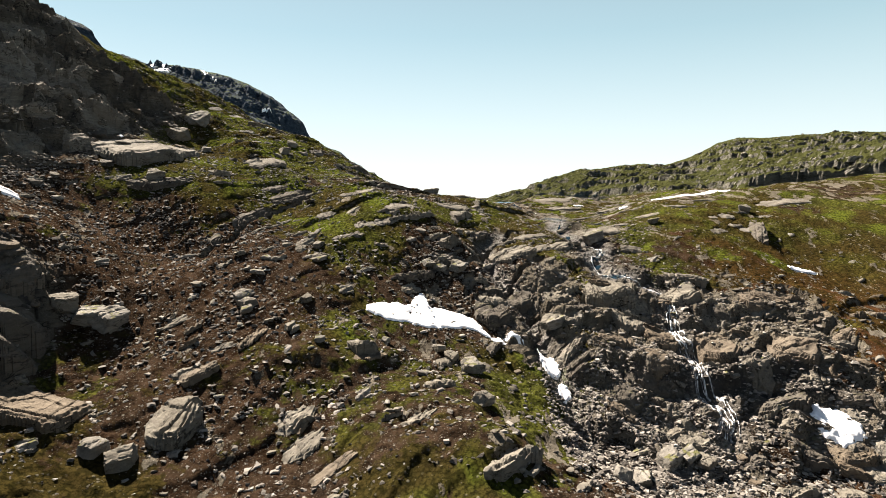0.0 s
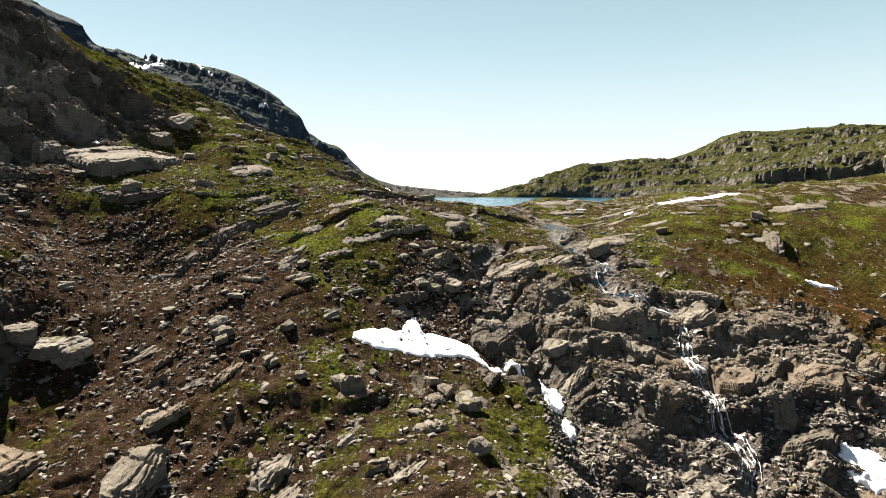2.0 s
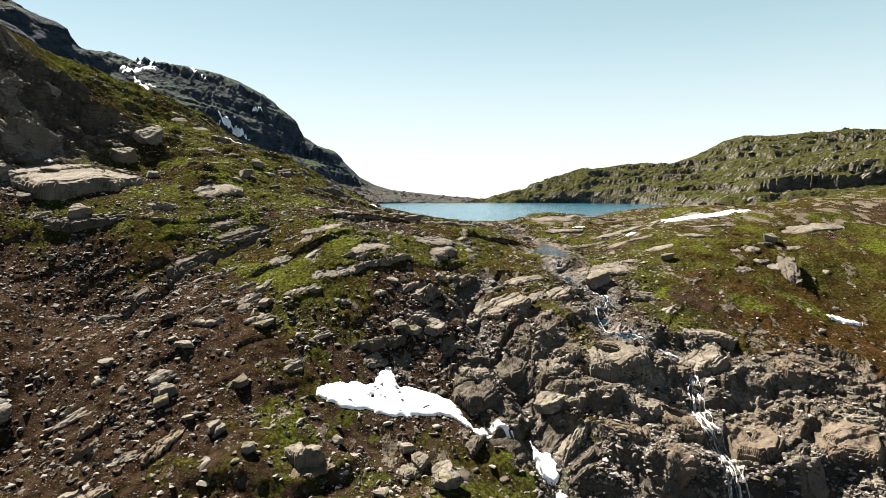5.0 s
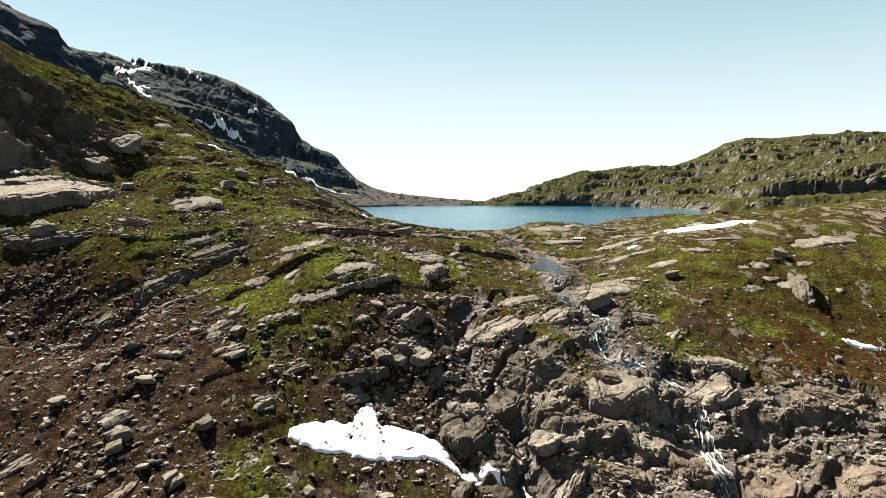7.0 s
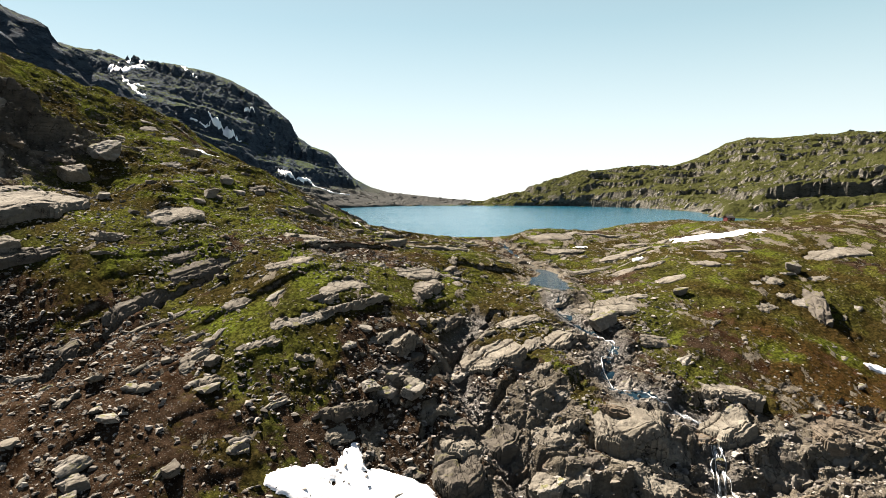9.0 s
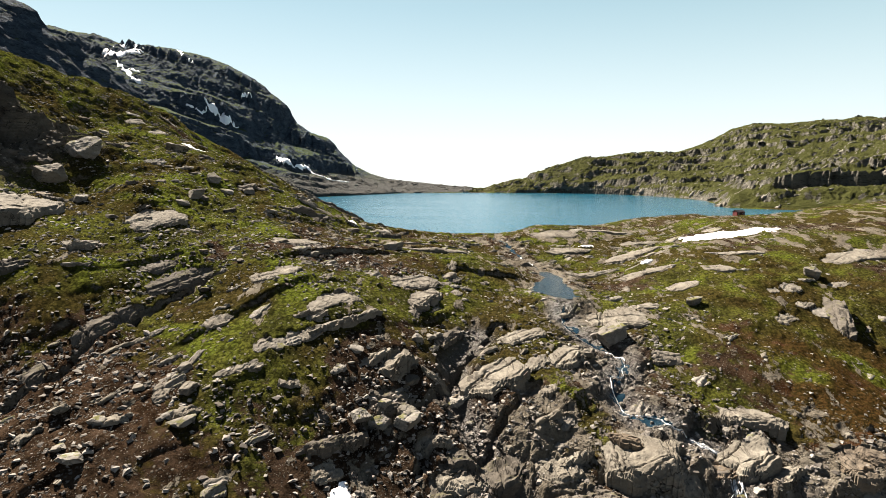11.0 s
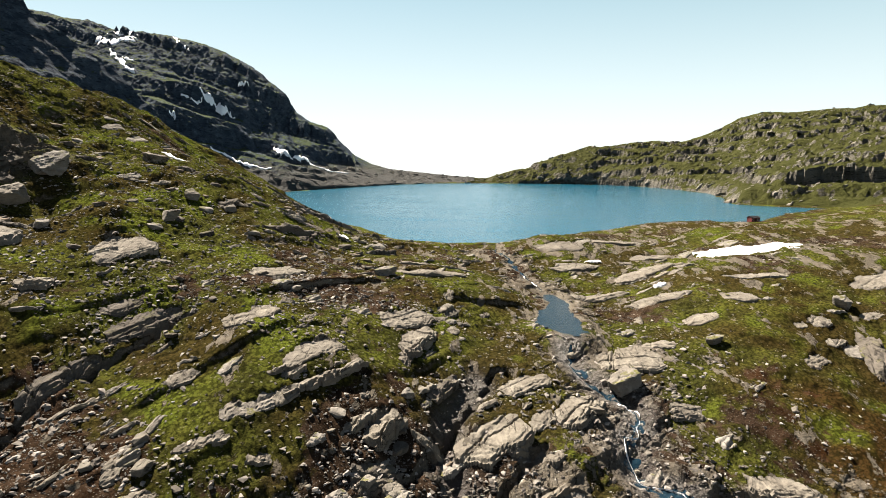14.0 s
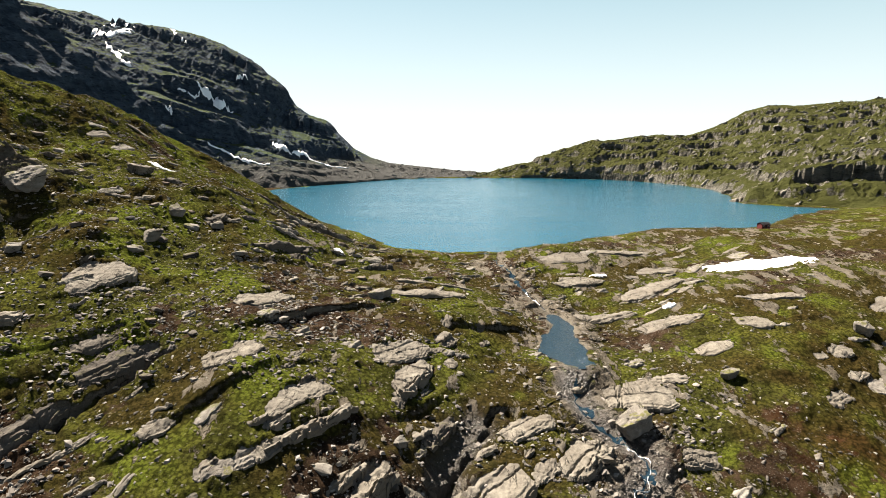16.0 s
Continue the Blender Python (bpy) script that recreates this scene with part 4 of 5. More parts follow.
RED = np.clip(smooth(60, 90, X2 + 5 * fbm(X2, Y2, 14, 2, 66)) * (1 - 0.8 * smooth(178, 204, Y2 + 6 * fbm(X2, Y2, 12, 2, 67))) * (1 - smooth(225, 255, Y2)) + 0.12 * smooth(-10, -40, X2) * (1 - smooth(160, 185, Y2)), 0, 1)
creek, _ = to_chain(X2, Y2, STREAM + POOL + BECK)
left = (1 - smooth(-55, -25, X2)) * smooth(185, 215, Y2)
peat = (1 - smooth(-15, 5, X2)) * (1 - smooth(160, 190, Y2))
STONY = np.clip(0.5 + 0.35 * np.exp(-((creek / 11) ** 2)) + 0.32 * smooth(10, 30, X2) * smooth(225, 255, Y2) * (1 - smooth(340, 400, Y2)) + 0.3 * smooth(15, 40, X2) * (1 - smooth(160, 185, Y2)) - 0.36 * left - 0.22 * peat - 0.2 * smooth(62, 82, X2) * (1 - smooth(236, 256, Y2)) + 0.2 * fbm(X2, Y2, 30, 2, 64), 0, 1)
# painted shade: the crag, the steps by the fall, the low western wall
SHADED = np.clip(0.55 * (1 - smooth(-116, -100, X2 - 0.2 * (Y2 - 200))) * (1 - smooth(240, 262, Y2)) * smooth(130, 155, Y2)
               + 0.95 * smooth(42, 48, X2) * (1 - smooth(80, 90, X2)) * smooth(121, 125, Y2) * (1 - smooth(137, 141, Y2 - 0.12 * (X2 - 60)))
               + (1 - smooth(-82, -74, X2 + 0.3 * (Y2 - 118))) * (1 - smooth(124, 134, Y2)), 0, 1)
BED = bedrock_at(X2, Y2)
ground = tagged(new("ground", grid_mesh("ground", GX, GY, GZ, GROUND, bare=BARE, wet=WET, bed=BED, red=RED, dark=SHADED, stony=STONY)),
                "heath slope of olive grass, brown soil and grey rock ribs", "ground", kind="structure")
ground.data.polygons.foreach_set("use_smooth", (BED[:-1, :-1] < 0.35).ravel())
del X2, Y2


def heights(name, x0, x1, y0, y1, step, fn, mat, label, category):
    gx, gy = np.arange(x0, x1 + step, step), np.arange(y0, y1 + step, step)
    x, y = np.meshgrid(gx, gy, indexing="ij")
    z = fn(x, y)
    me = grid_mesh(name, gx, gy, z, mat, keep=z > -9)
    me.polygons.foreach_set("use_smooth", np.zeros(len(me.polygons), bool))
    return tagged(new(name, me), label, category, kind="structure")


heights("mountain", -900, 30, 590, 1140, 2.6, mountain_height, MOUNTAIN, "hazy dark blue-grey mountain face in rock bands with snow streaks", "mountain")
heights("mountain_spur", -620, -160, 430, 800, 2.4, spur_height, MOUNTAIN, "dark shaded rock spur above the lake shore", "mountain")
heights("hill", 20, 900, 330, 1140, 2.6, hill_height, HILL, "rounded green hill with grey rock bands and a dark cliff", "hill")

lx, ly = np.arange(-196, 300, 4.0), np.arange(304, 970, 4.0)
qx, qy = np.meshgrid(lx, ly, indexing="ij")
tagged(new("lake", grid_mesh("lake", lx, ly, 0 * qx, LAKE_WATER, keep=outside(qx, qy, LAKE) < 5)), "turquoise mountain lake with small ripples", "lake", kind="structure")
lx, ly = np.arange(28, 50, 0.5), np.arange(207, 256, 0.5)
qx, qy = np.meshgrid(lx, ly, indexing="ij")
pd, pr = to_chain(qx, qy, POOL)
tagged(new("stream_pool", grid_mesh("stream_pool", lx, ly, 0 * qx + POOL_Z, POOL_WATER, keep=pd < pr + 1.2 + 0.8 * fbm(qx, qy, 3, 2, 5))), "dark still pool in the stream bed", "pool", kind="structure")


# ---------------------------------------------------------------- rocks
def outcrop_mesh(name, w, d, h, rng, mat, n=40, cracks=4, back=0.12):
    """A wedge of bedrock, w long and d wide: flush with the turf on its far side, broken off h high on its near side (minus y), split by joints."""
    g = np.linspace(-1.12, 1.12, n)
    a, b = np.meshgrid(g, g, indexing="ij")
    off, even = rng.uniform(0, 90), min(1.0, 0.6 / h)
    x, y = a * w / 2, b * d / 2
    ang = np.sort(rng.uniform(0, 2 * np.pi, 7)) + rng.uniform(-0.2, 0.2, 7)
    edge = np.max([np.cos(t) * a + np.sin(t) * b - rng.uniform(0.55, 0.95) for t in np.r_[ang, 0.1, 1.6, 3.2, 4.7]], axis=0)
    edge = edge + 0.16 * fbm(a + off, b, 0.5, 3, 3)
    top = h * (back + (1 - back) * smooth(0.9, -0.9, b)) * (0.8 + 0.35 * even * fbm(a + off, b - off, 0.9, 2, 4))
    top = top + 0.10 * h * even * fbm(x + off, y, 2.2, 4, 6) + 0.05 * strata(x * 0.25 + y * 0.8 + 4 * fbm(x + off, y, 6, 2, 8), 2.4, 0.08) * h
    for _ in range(cracks):
        t, c = rng.choice([0.25, 1.75]) + rng.normal(0, 0.22), rng.uniform(-0.6, 0.6)
        line = np.cos(t) * a + np.sin(t) * b - c + 0.05 * fbm(a + off, b, 0.4, 2, 9)
        top = top + np.where(line > 0, 1, -1) * rng.uniform(0.0, 0.12) * h - 0.22 * h * np.exp(-((line * min(w, d) / 0.5) ** 2))
    worn = smooth(0.0, -0.32, edge)
    top = top * np.where(b > -0.25, 0.12 + 0.88 * worn, 0.55 + 0.45 * worn)
    side = smooth(-0.02, 0.11, edge + 0.03 * fbm(a * 3 + off, b * 3, 0.4, 2, 5))
    z = np.maximum(top, -0.1) * (1 - side) - (0.5 * h + 1.0) * side
    keep = edge < 0.12 + 1.5 * (g[1] - g[0])
    x, y = np.where(edge < 0, x, x * 1.0), np.where(edge < 0, y, y)
    idx = np.arange(n * n).reshape(n, n)
    f = np.stack([idx[:-1, :-1], idx[1:, :-1], idx[1:, 1:], idx[:-1, 1:]], -1)
    f = f[keep[:-1, :-1] & keep[1:, :-1] & keep[1:, 1:] & keep[:-1, 1:]].reshape(-1, 4)
    used, inv = np.unique(f, return_inverse=True)
    return mesh_from(name, np.stack([x, y, z], -1).reshape(-1, 3)[used], inv.reshape(-1, 4), mat, False)


def lay(ob, x, y, reach, sink, yaw, dip=0.0, size=1.0, upright=0.25):
    g, up = ground_one(x, y, reach)
    q = Vector((0, 0, 1)).rotation_difference((up + Vector((0, 0, upright))).normalized())
    ob.matrix_world = (Matrix.Translation((x, y, g - sink)) @ q.to_matrix().to_4x4() @ pose(0, 0, 0, 0, 0, yaw) @ pose(0, 0, 0, dip, 0, 0)
                       @ Matrix.Diagonal((size, size, size, 1)))
    return ob


def rock_at(x, y, w):
    """A large loose boulder."""
    rng = np.random.default_rng(int(abs(x) * 97 + abs(y) * 53))
    p, f = rock_points(4, rng, (w * 0.66, w * 0.52, w * 0.40), 9, 0.06, True, True)
    ob = lay(new("boulder", mesh_from("boulder", p, f, (ROCK_PLAIN, ROCK)[int(x * 7) % 2], False)), x, y, 0.3 * w, -0.18 * w, rng.uniform(20, 70), 0, 1, 1.0)
    return tagged(ob, "grey angular boulder resting on the slope", "boulder", "large boulders")




rock_at(-78.0, 123.7, 6.4)
rock_at(-73.0, 124.1, 6.3)
rock_at(-69.1, 125.1, 5.2)
rock_at(-43.1, 131.6, 3.4)
rock_at(-41.6, 129.1, 2.8)
rock_at(-30.2, 125.2, 2.4)
rock_at(-31.2, 125.2, 3.0)
rock_at(-44.5, 134.0, 4.0)
rock_at(-41.8, 131.3, 3.4)
rock_at(-69.0, 124.8, 7.3)
rock_at(-6.5, 232.0, 5.4)
rock_at(46.2, 192.8, 7.4)
rock_at(-3.9, 157.0, 3.4)
rock_at(-0.8, 157.6, 3.8)
rock_at(3.5, 159.8, 3.9)
rock_at(3.9, 158.1, 4.4)
rock_at(-0.5, 160.2, 2.9)
rock_at(26.1, 146.0, 5.5)
rock_at(27.6, 144.7, 4.7)
rock_at(-85.2, 177.1, 5.7)
rock_at(-98.6, 221.0, 8.4)
rock_at(-85.1, 212.8, 4.0)
rock_at(-97.7, 234.9, 8.9)
rock_at(69.3, 206.6, 3.5)
rock_at(109.7, 227.8, 5.4)
rock_at(-35.2, 160.6, 2.5)
rock_at(-32.6, 156.1, 2.8)
rock_at(3.9, 179.1, 2.7)
rock_at(-40.9, 156.2, 2.1)
rock_at(7.1, 124.0, 4.8)
rock_at(-30.4, 135.5, 2.7)
rock_at(-24.2, 121.0, 2.2)
rock_at(-11.7, 128.6, 2.3)
rock_at(43.4, 111.8, 5.2)
rock_at(47.6, 113.3, 4.3)
rock_at(30.8, 98.0, 4.1)
rock_at(37.0, 107.7, 5.0)
rock_at(50.3, 111.9, 3.6)
rock_at(-48.9, 92.9, 5.2)
rock_at(-53.7, 93.5, 4.7)
rock_at(-85.5, 268.7, 5.9)
rock_at(-53.3, 245.5, 3.6)
rock_at(-62.0, 228.4, 4.6)
rock_at(-63.6, 244.9, 4.3)
rock_at(8.6, 108.3, 4.6)
rock_at(6.5, 127.5, 3.9)
rock_at(2.4, 128.3, 3.6)
rock_at(-0.1, 131.1, 3.0)

tagged(lay(new("rock_islet", outcrop_mesh("rock_islet", 12, 5, 1.4, np.random.default_rng(5), ROCK_PLAIN)), 247, 629, 0.5, -5.2, 20), "low pale rock islet in the lake", "rock")
tagged(lay(new("rock_cape", outcrop_mesh("rock_cape", 34, 18, 5, np.random.default_rng(8), ROCK_PLAIN)), 240, 580, 3, -1.0, 30), "pale rock cape sloping into the lake", "rock")

# loose boulders, many alike
SHAPES = []
for k in range(12):
    p, f = rock_points(2, np.random.default_rng(900 + k), (1.15, 0.85, 0.42), 8, 0.0, True, True)
    SHAPES.append(mesh_from("boulder", p, f, (ROCK_PLAIN, ROCK, ROCK_DARK)[k % 3], False))


def rock_density(x, y):
    b = bare_at(x, y)
    d = 0.12 + 0.9 * b**1.5 + 0.5 * smooth(0.1, 0.7, fbm(x, y, 11, 3, 71))
    d = d * (1 - 0.55 * smooth(84, 98, x)) * (1 - 0.7 * smooth(60, 72, x) * smooth(158, 172, y) * (1 - smooth(240, 260, y)))
    wd, wr = to_chain(x, y, POOL)
    return d * (wd > wr + 0.8) * (outside(x, y, LAKE) > 1.0)


def scatter(n, rng, x0, x1, y0, y1, power=1.0):
    out = []
    while len(out) < n:
        y = rng.uniform(y0, y1, 4 * n)
        x = rng.uniform(x0, x1, 4 * n)
        seen = (x - 8 > -0.86 * (y + 8)) & (x - 8 < 0.86 * (y + 8))
        ok = seen & (rng.uniform(0, 1.4, 4 * n) < rock_density(x, y) ** power * np.clip(150 / y, 0.35, 1.2))
        out += list(zip(x[ok], y[ok]))
    return np.array(out[:n])


places = scatter(190, RNG, -125, 138, 84, 300, 1.2)
for (bx, by), s in zip(places, np.clip(RNG.lognormal(-0.15, 0.45, 190), 0.5, 2.4)):
    ob = new("boulder", SHAPES[RNG.integers(12)])
    ob.matrix_world = (Matrix.Translation((bx, by, ground_one(bx, by) + 0.10 * s))
                       @ pose(0, 0, 0, RNG.uniform(-14, 14), RNG.uniform(-14, 14), RNG.uniform(0, 360)) @ Matrix.Diagonal((s, s, s, 1)))
    tagged(ob, "grey angular boulder lying loose on the slope", "boulder", "loose boulders on the slope")


LEDGES = [outcrop_mesh("rock_outcrop", w, d, h, np.random.default_rng(300 + k), (ROCK_PLAIN, ROCK, ROCK_PLAIN)[k % 3], 26, 3)
          for k, (w, d, h) in enumerate([(4, 2.4, 0.7), (5.5, 2.6, 0.9), (3, 2.4, 0.6), (6.5, 3.2, 1.1), (4.4, 3.4, 0.8), (3.4, 1.7, 0.7), (7.5, 3.0, 1.0), (5, 4, 1.0)])]
places = np.r_[scatter(170, RNG, -150, 140, 150, 330, 0.35), scatter(120, RNG, -120, 135, 86, 185, 0.8)]
for ox, oy in places:
    ob = lay(new("rock_outcrop", LEDGES[RNG.integers(8)]), ox, oy, 1.6, 0.12, RNG.normal(42, 16), 0, RNG.uniform(0.6, 1.35))
    tagged(ob, "small grey bedrock outcrop showing through the turf", "rock", "bedrock outcrops")

BLOCKS = []
for k in range(10):
    p, f = rock_points(3, np.random.default_rng(500 + k), (1.5, 1.15, 0.7), 11, 0.12, True)
    BLOCKS.append(mesh_from("rock_block", p, f, (ROCK_DARK, ROCK_BROWN, ROCK_DARK, ROCK)[k % 4], False))


def blocks(n, x0, x1, y0, y1, lo, hi, label, group, yaw=20):
    for _ in range(n):
        bx, by, s = RNG.uniform(x0, x1), RNG.uniform(y0, y1), RNG.uniform(lo, hi)
        ob = lay(new("rock_block", BLOCKS[RNG.integers(10)]), bx, by, 1.2, 0.02 * s, RNG.normal(yaw, 40), RNG.normal(-4, 12), s, 0.6)
        tagged(ob, label, "rock", group)


blocks(40, 28, 92, 108, 160, 0.5, 1.4, "broken dark rock block in the steps by the fall", "rock blocks by the fall")
blocks(46, -152, -100, 150, 240, 1.0, 3.0, "dark broken rock block of the crag", "crag blocks", 62)
blocks(22, -92, -76, 88, 128, 1.0, 2.8, "dark broken rock block of the low wall", "wall blocks", 60)
blocks(54, -128, -42, 195, 310, 0.6, 1.9, "grey rock block lying in the grass of the hillside", "blocks on the hillside", 40)
blocks(26, -48, -10, 246, 312, 0.8, 2.2, "dark rock block among heath near the lake", "blocks near the lake", 40)
blocks(30, 0, 30, 120, 175, 0.6, 1.5, "dark rock block beside the gully", "gully blocks", 60)


def stones(name, n, seed, lo, hi, box, power, label):
    rng = np.random.default_rng(seed)
    pl = scatter(n, rng, *box, power)
    v0, f0 = CHIP
    size = lo * (hi / lo) ** (rng.uniform(0, 1, n) ** 1.9)
    axes = size[:, None] * rng.uniform(0.5, 1.3, (n, 3)) * (1.0, 0.8, 0.38)
    ang = rng.uniform(0, 2 * np.pi, n)
    jit = 1 + rng.uniform(-0.55, 0.4, (n, len(v0), 3))
    high = (v0[:, 2] > 0)[None, :, None]
    worn = np.concatenate([rng.uniform(0.3, 0.95, (n, len(v0), 2)), rng.uniform(0.3, 1.15, (n, len(v0), 1))], -1)
    p = v0[None] * jit * np.where(high, worn, 1.0) * axes[:, None, :]
    tx = rng.uniform(-0.35, 0.35, n)
    p[:, :, 2] += p[:, :, 0] * tx[:, None]
    c, s = np.cos(ang)[:, None], np.sin(ang)[:, None]
    px, py = p[:, :, 0] * c - p[:, :, 1] * s, p[:, :, 0] * s + p[:, :, 1] * c
    z = ground_at(pl[:, 0], pl[:, 1]) + 0.1 * size
    v = np.stack([px + pl[:, :1], py + pl[:, 1:], p[:, :, 2] + z[:, None]], -1).reshape(-1, 3)
    f = (f0[None] + len(v0) * np.arange(n)[:, None, None]).reshape(-1, 3)
    tagged(new(name, mesh_from(name, v, f, STONE, False)), label, "stones", kind="stuff")


stones("scree", 36000, 11, 0.08, 0.95, (-130, 138, 84, 215), 1.5, "loose grey scree stones strewn over brown soil")
stones("gully_scree", 13000, 13, 0.12, 0.8, (22, 56, 94, 140), 0.2, "dense platy grey scree below the fall")
stones("fall_scree", 6500, 17, 0.14, 1.1, (28, 94, 100, 138), 0.2, "angular grey rubble among the rock steps by the fall")
stones("hill_stones", 12000, 15, 0.1, 0.9, (-150, -20, 182, 330), 0.1, "pale stones strewn over the green hillside")
stones("stones", 30000, 12, 0.09, 0.75, (-160, 145, 150, 400), 0.6, "small pale stones scattered in the grass")


def far_rocks(name, n, fn, x0, x1, y0, y1, lo, hi, zlo, zhi, label):
    """Outcrops scattered over a far hillside, too many to count."""
    shapes = []
    for me in LEDGES:
        p = np.zeros(len(me.vertices) * 3)
        me.vertices.foreach_get("co", p)
        shapes.append((p.reshape(-1, 3), np.array([list(q.vertices) for q in me.polygons])))
    verts, faces, base = [], [], 0
    tx, ty = RNG.uniform(x0, x1, 12 * n), RNG.uniform(y0, y1, 12 * n)
    h0, hx, hy = fn(tx, ty), fn(tx + 2, ty), fn(tx, ty + 2)
    ok = np.flatnonzero((h0 > zlo) & (h0 < zhi))[:n]
    for fx, fy, z0, zx, zy in zip(*(v[ok].tolist() for v in (tx, ty, h0, hx, hy))):
        s = RNG.uniform(lo, hi)
        up = Vector((z0 - zx, z0 - zy, 2)).normalized()
        q = Vector((0, 0, 1)).rotation_difference((up + Vector((0, 0, 0.4))).normalized())
        m = np.array(Matrix.Translation((fx, fy, z0 - 0.1)) @ q.to_matrix().to_4x4() @ pose(0, 0, 0, 0, 0, RNG.normal(20, 25)) @ Matrix.Diagonal((s, s * 0.8, s, 1)))
        p, f = shapes[RNG.integers(8)]
        verts.append(p @ m[:3, :3].T + m[:3, 3])
        faces.append(f + base)
        base += len(p)
    tagged(new(name, mesh_from(name, np.concatenate(verts), np.concatenate(faces), ROCK, False)), label, "rocks", kind="stuff")


far_rocks("hill_rocks", 700, hill_height, 90, 620, 520, 1000, 0.9, 2.8, 1.5, 125, "pale rock outcrops strewn over the far green hill")
far_rocks("mountain_foot_rocks", 130, mountain_height, -260, 20, 690, 1000, 1.0, 2.6, 0.8, 26, "grey rock outcrops at the foot of the mountain")
far_rocks("far_shore_rocks", 50, hill_height, 20, 280, 800, 990, 1.0, 2.6, 0.8, 10, "low rock outcrops along the far shore")


# ---------------------------------------------------------------- snow
def snow(x, y, rx, ry, turn=0, seed=0, thick=0.7, fn=None, label="old white snow patch melting on the slope", wave=0.2, lobes=()):
    """A snow patch that lies on the ground, of half-lengths rx and ry."""
    n = 90 if lobes else 46
    g = np.linspace(-1.35, 1.35, n)
    a, b = np.meshgrid(g, g, indexing="ij")
    rad = np.hypot(a, b)
    if lobes:
        rad = np.min([1 - np.clip(1 - np.hypot((a * rx - lx) / lw, (b * ry - ly) / lh), -9, 0.4) for lx, ly, lw, lh in lobes], axis=0)
    rad = rad + wave * fbm(a * 3 + seed * 7.7, b * 3, 1.4, 3, 80 + seed)
    rad = rad + (0.5 / min(rx, ry)) ** 0.5 * 0.28 * fbm(a * rx + seed * 3.1, b * ry, 1.5, 3, 60 + seed)
    c, s = math.cos(radians(turn)), math.sin(radians(turn))
    px, py = x + a * rx * c - b * ry * s, y + a * rx * s + b * ry * c
    base = fn(px, py) if fn else ground_at(px.ravel(), py.ravel()).reshape(n, n)
    soft = base.copy()
    for _ in range(40 if fn else 14):
        soft = (soft + np.roll(soft, 1, 0) + np.roll(soft, -1, 0) + np.roll(soft, 1, 1) + np.roll(soft, -1, 1)) / 5
    top = np.clip(1 - rad, -0.2, 1)
    z = np.where(top > 0, np.maximum(soft, base) + thick * (0.2 + 0.8 * np.clip(4 * top, 0, 1) ** 0.6), base - 0.4)
    keep = top > -0.12
    idx = np.arange(n * n).reshape(n, n)
    f = np.stack([idx[:-1, :-1], idx[1:, :-1], idx[1:, 1:], idx[:-1, 1:]], -1)
    f = f[keep[:-1, :-1] & keep[1:, :-1] & keep[1:, 1:] & keep[:-1, 1:]].reshape(-1, 4)
    used, inv = np.unique(f, return_inverse=True)
    v = np.stack([px, py, z], -1).reshape(-1, 3)[used]
    ob = new("snow_patch", mesh_from("snow_patch", v, inv.reshape(-1, 4), SNOW))
    return tagged(ob, label, "snow", "snow patches")


snow(-3, 140.5, 13.5, 6.0, 0, 1, 0.4, wave=0.27, lobes=((-9.4, -2.0, 4.4, 3.0), (-3, -0.6, 9.0, 2.8), (-2.2, 3.0, 2.1, 3.5), (5.0, 1.0, 5.8, 2.5), (10, 0.4, 3.6, 1.1)))
snow(9.6, 139.6, 2.4, 0.7, -32, 16, 0.35, wave=0.35)
snow(13.2, 137.6, 1.6, 0.8, -30, 17, 0.35, wave=0.35)
snow(24.4, 135.6, 1.9, 3.6, 22, 3, 0.7)
snow(26.8, 129.4, 1.4, 1.7, 0, 4, 0.6)
snow(16.5, 138.5, 2.2, 0.6, -25, 5, 0.4)
snow(80.5, 122.8, 4.6, 4.2, 0, 6, 0.9)
snow(108, 186, 3.6, 1.1, -5, 7, 0.6)
snow(-108.5, 149, 2.6, 1.6, 30, 8, 0.6)
snow(-110, 200.5, 2.4, 1.2, 30, 9, 0.5)
snow(109, 281, 17, 5.5, -10, 10, 0.35)
snow(59.5, 284, 2.6, 2.0, 0, 11, 0.5)
snow(70, 247, 2.0, 1.4, 20, 12, 0.5)
snow(-26.3, 275, 1.6, 2.0, 0, 13, 0.5)
snow(-83.5, 278, 4.5, 1.0, -20, 14, 0.4)
snow(-102.7, 383, 7, 3.0, -35, 15, 0.6)

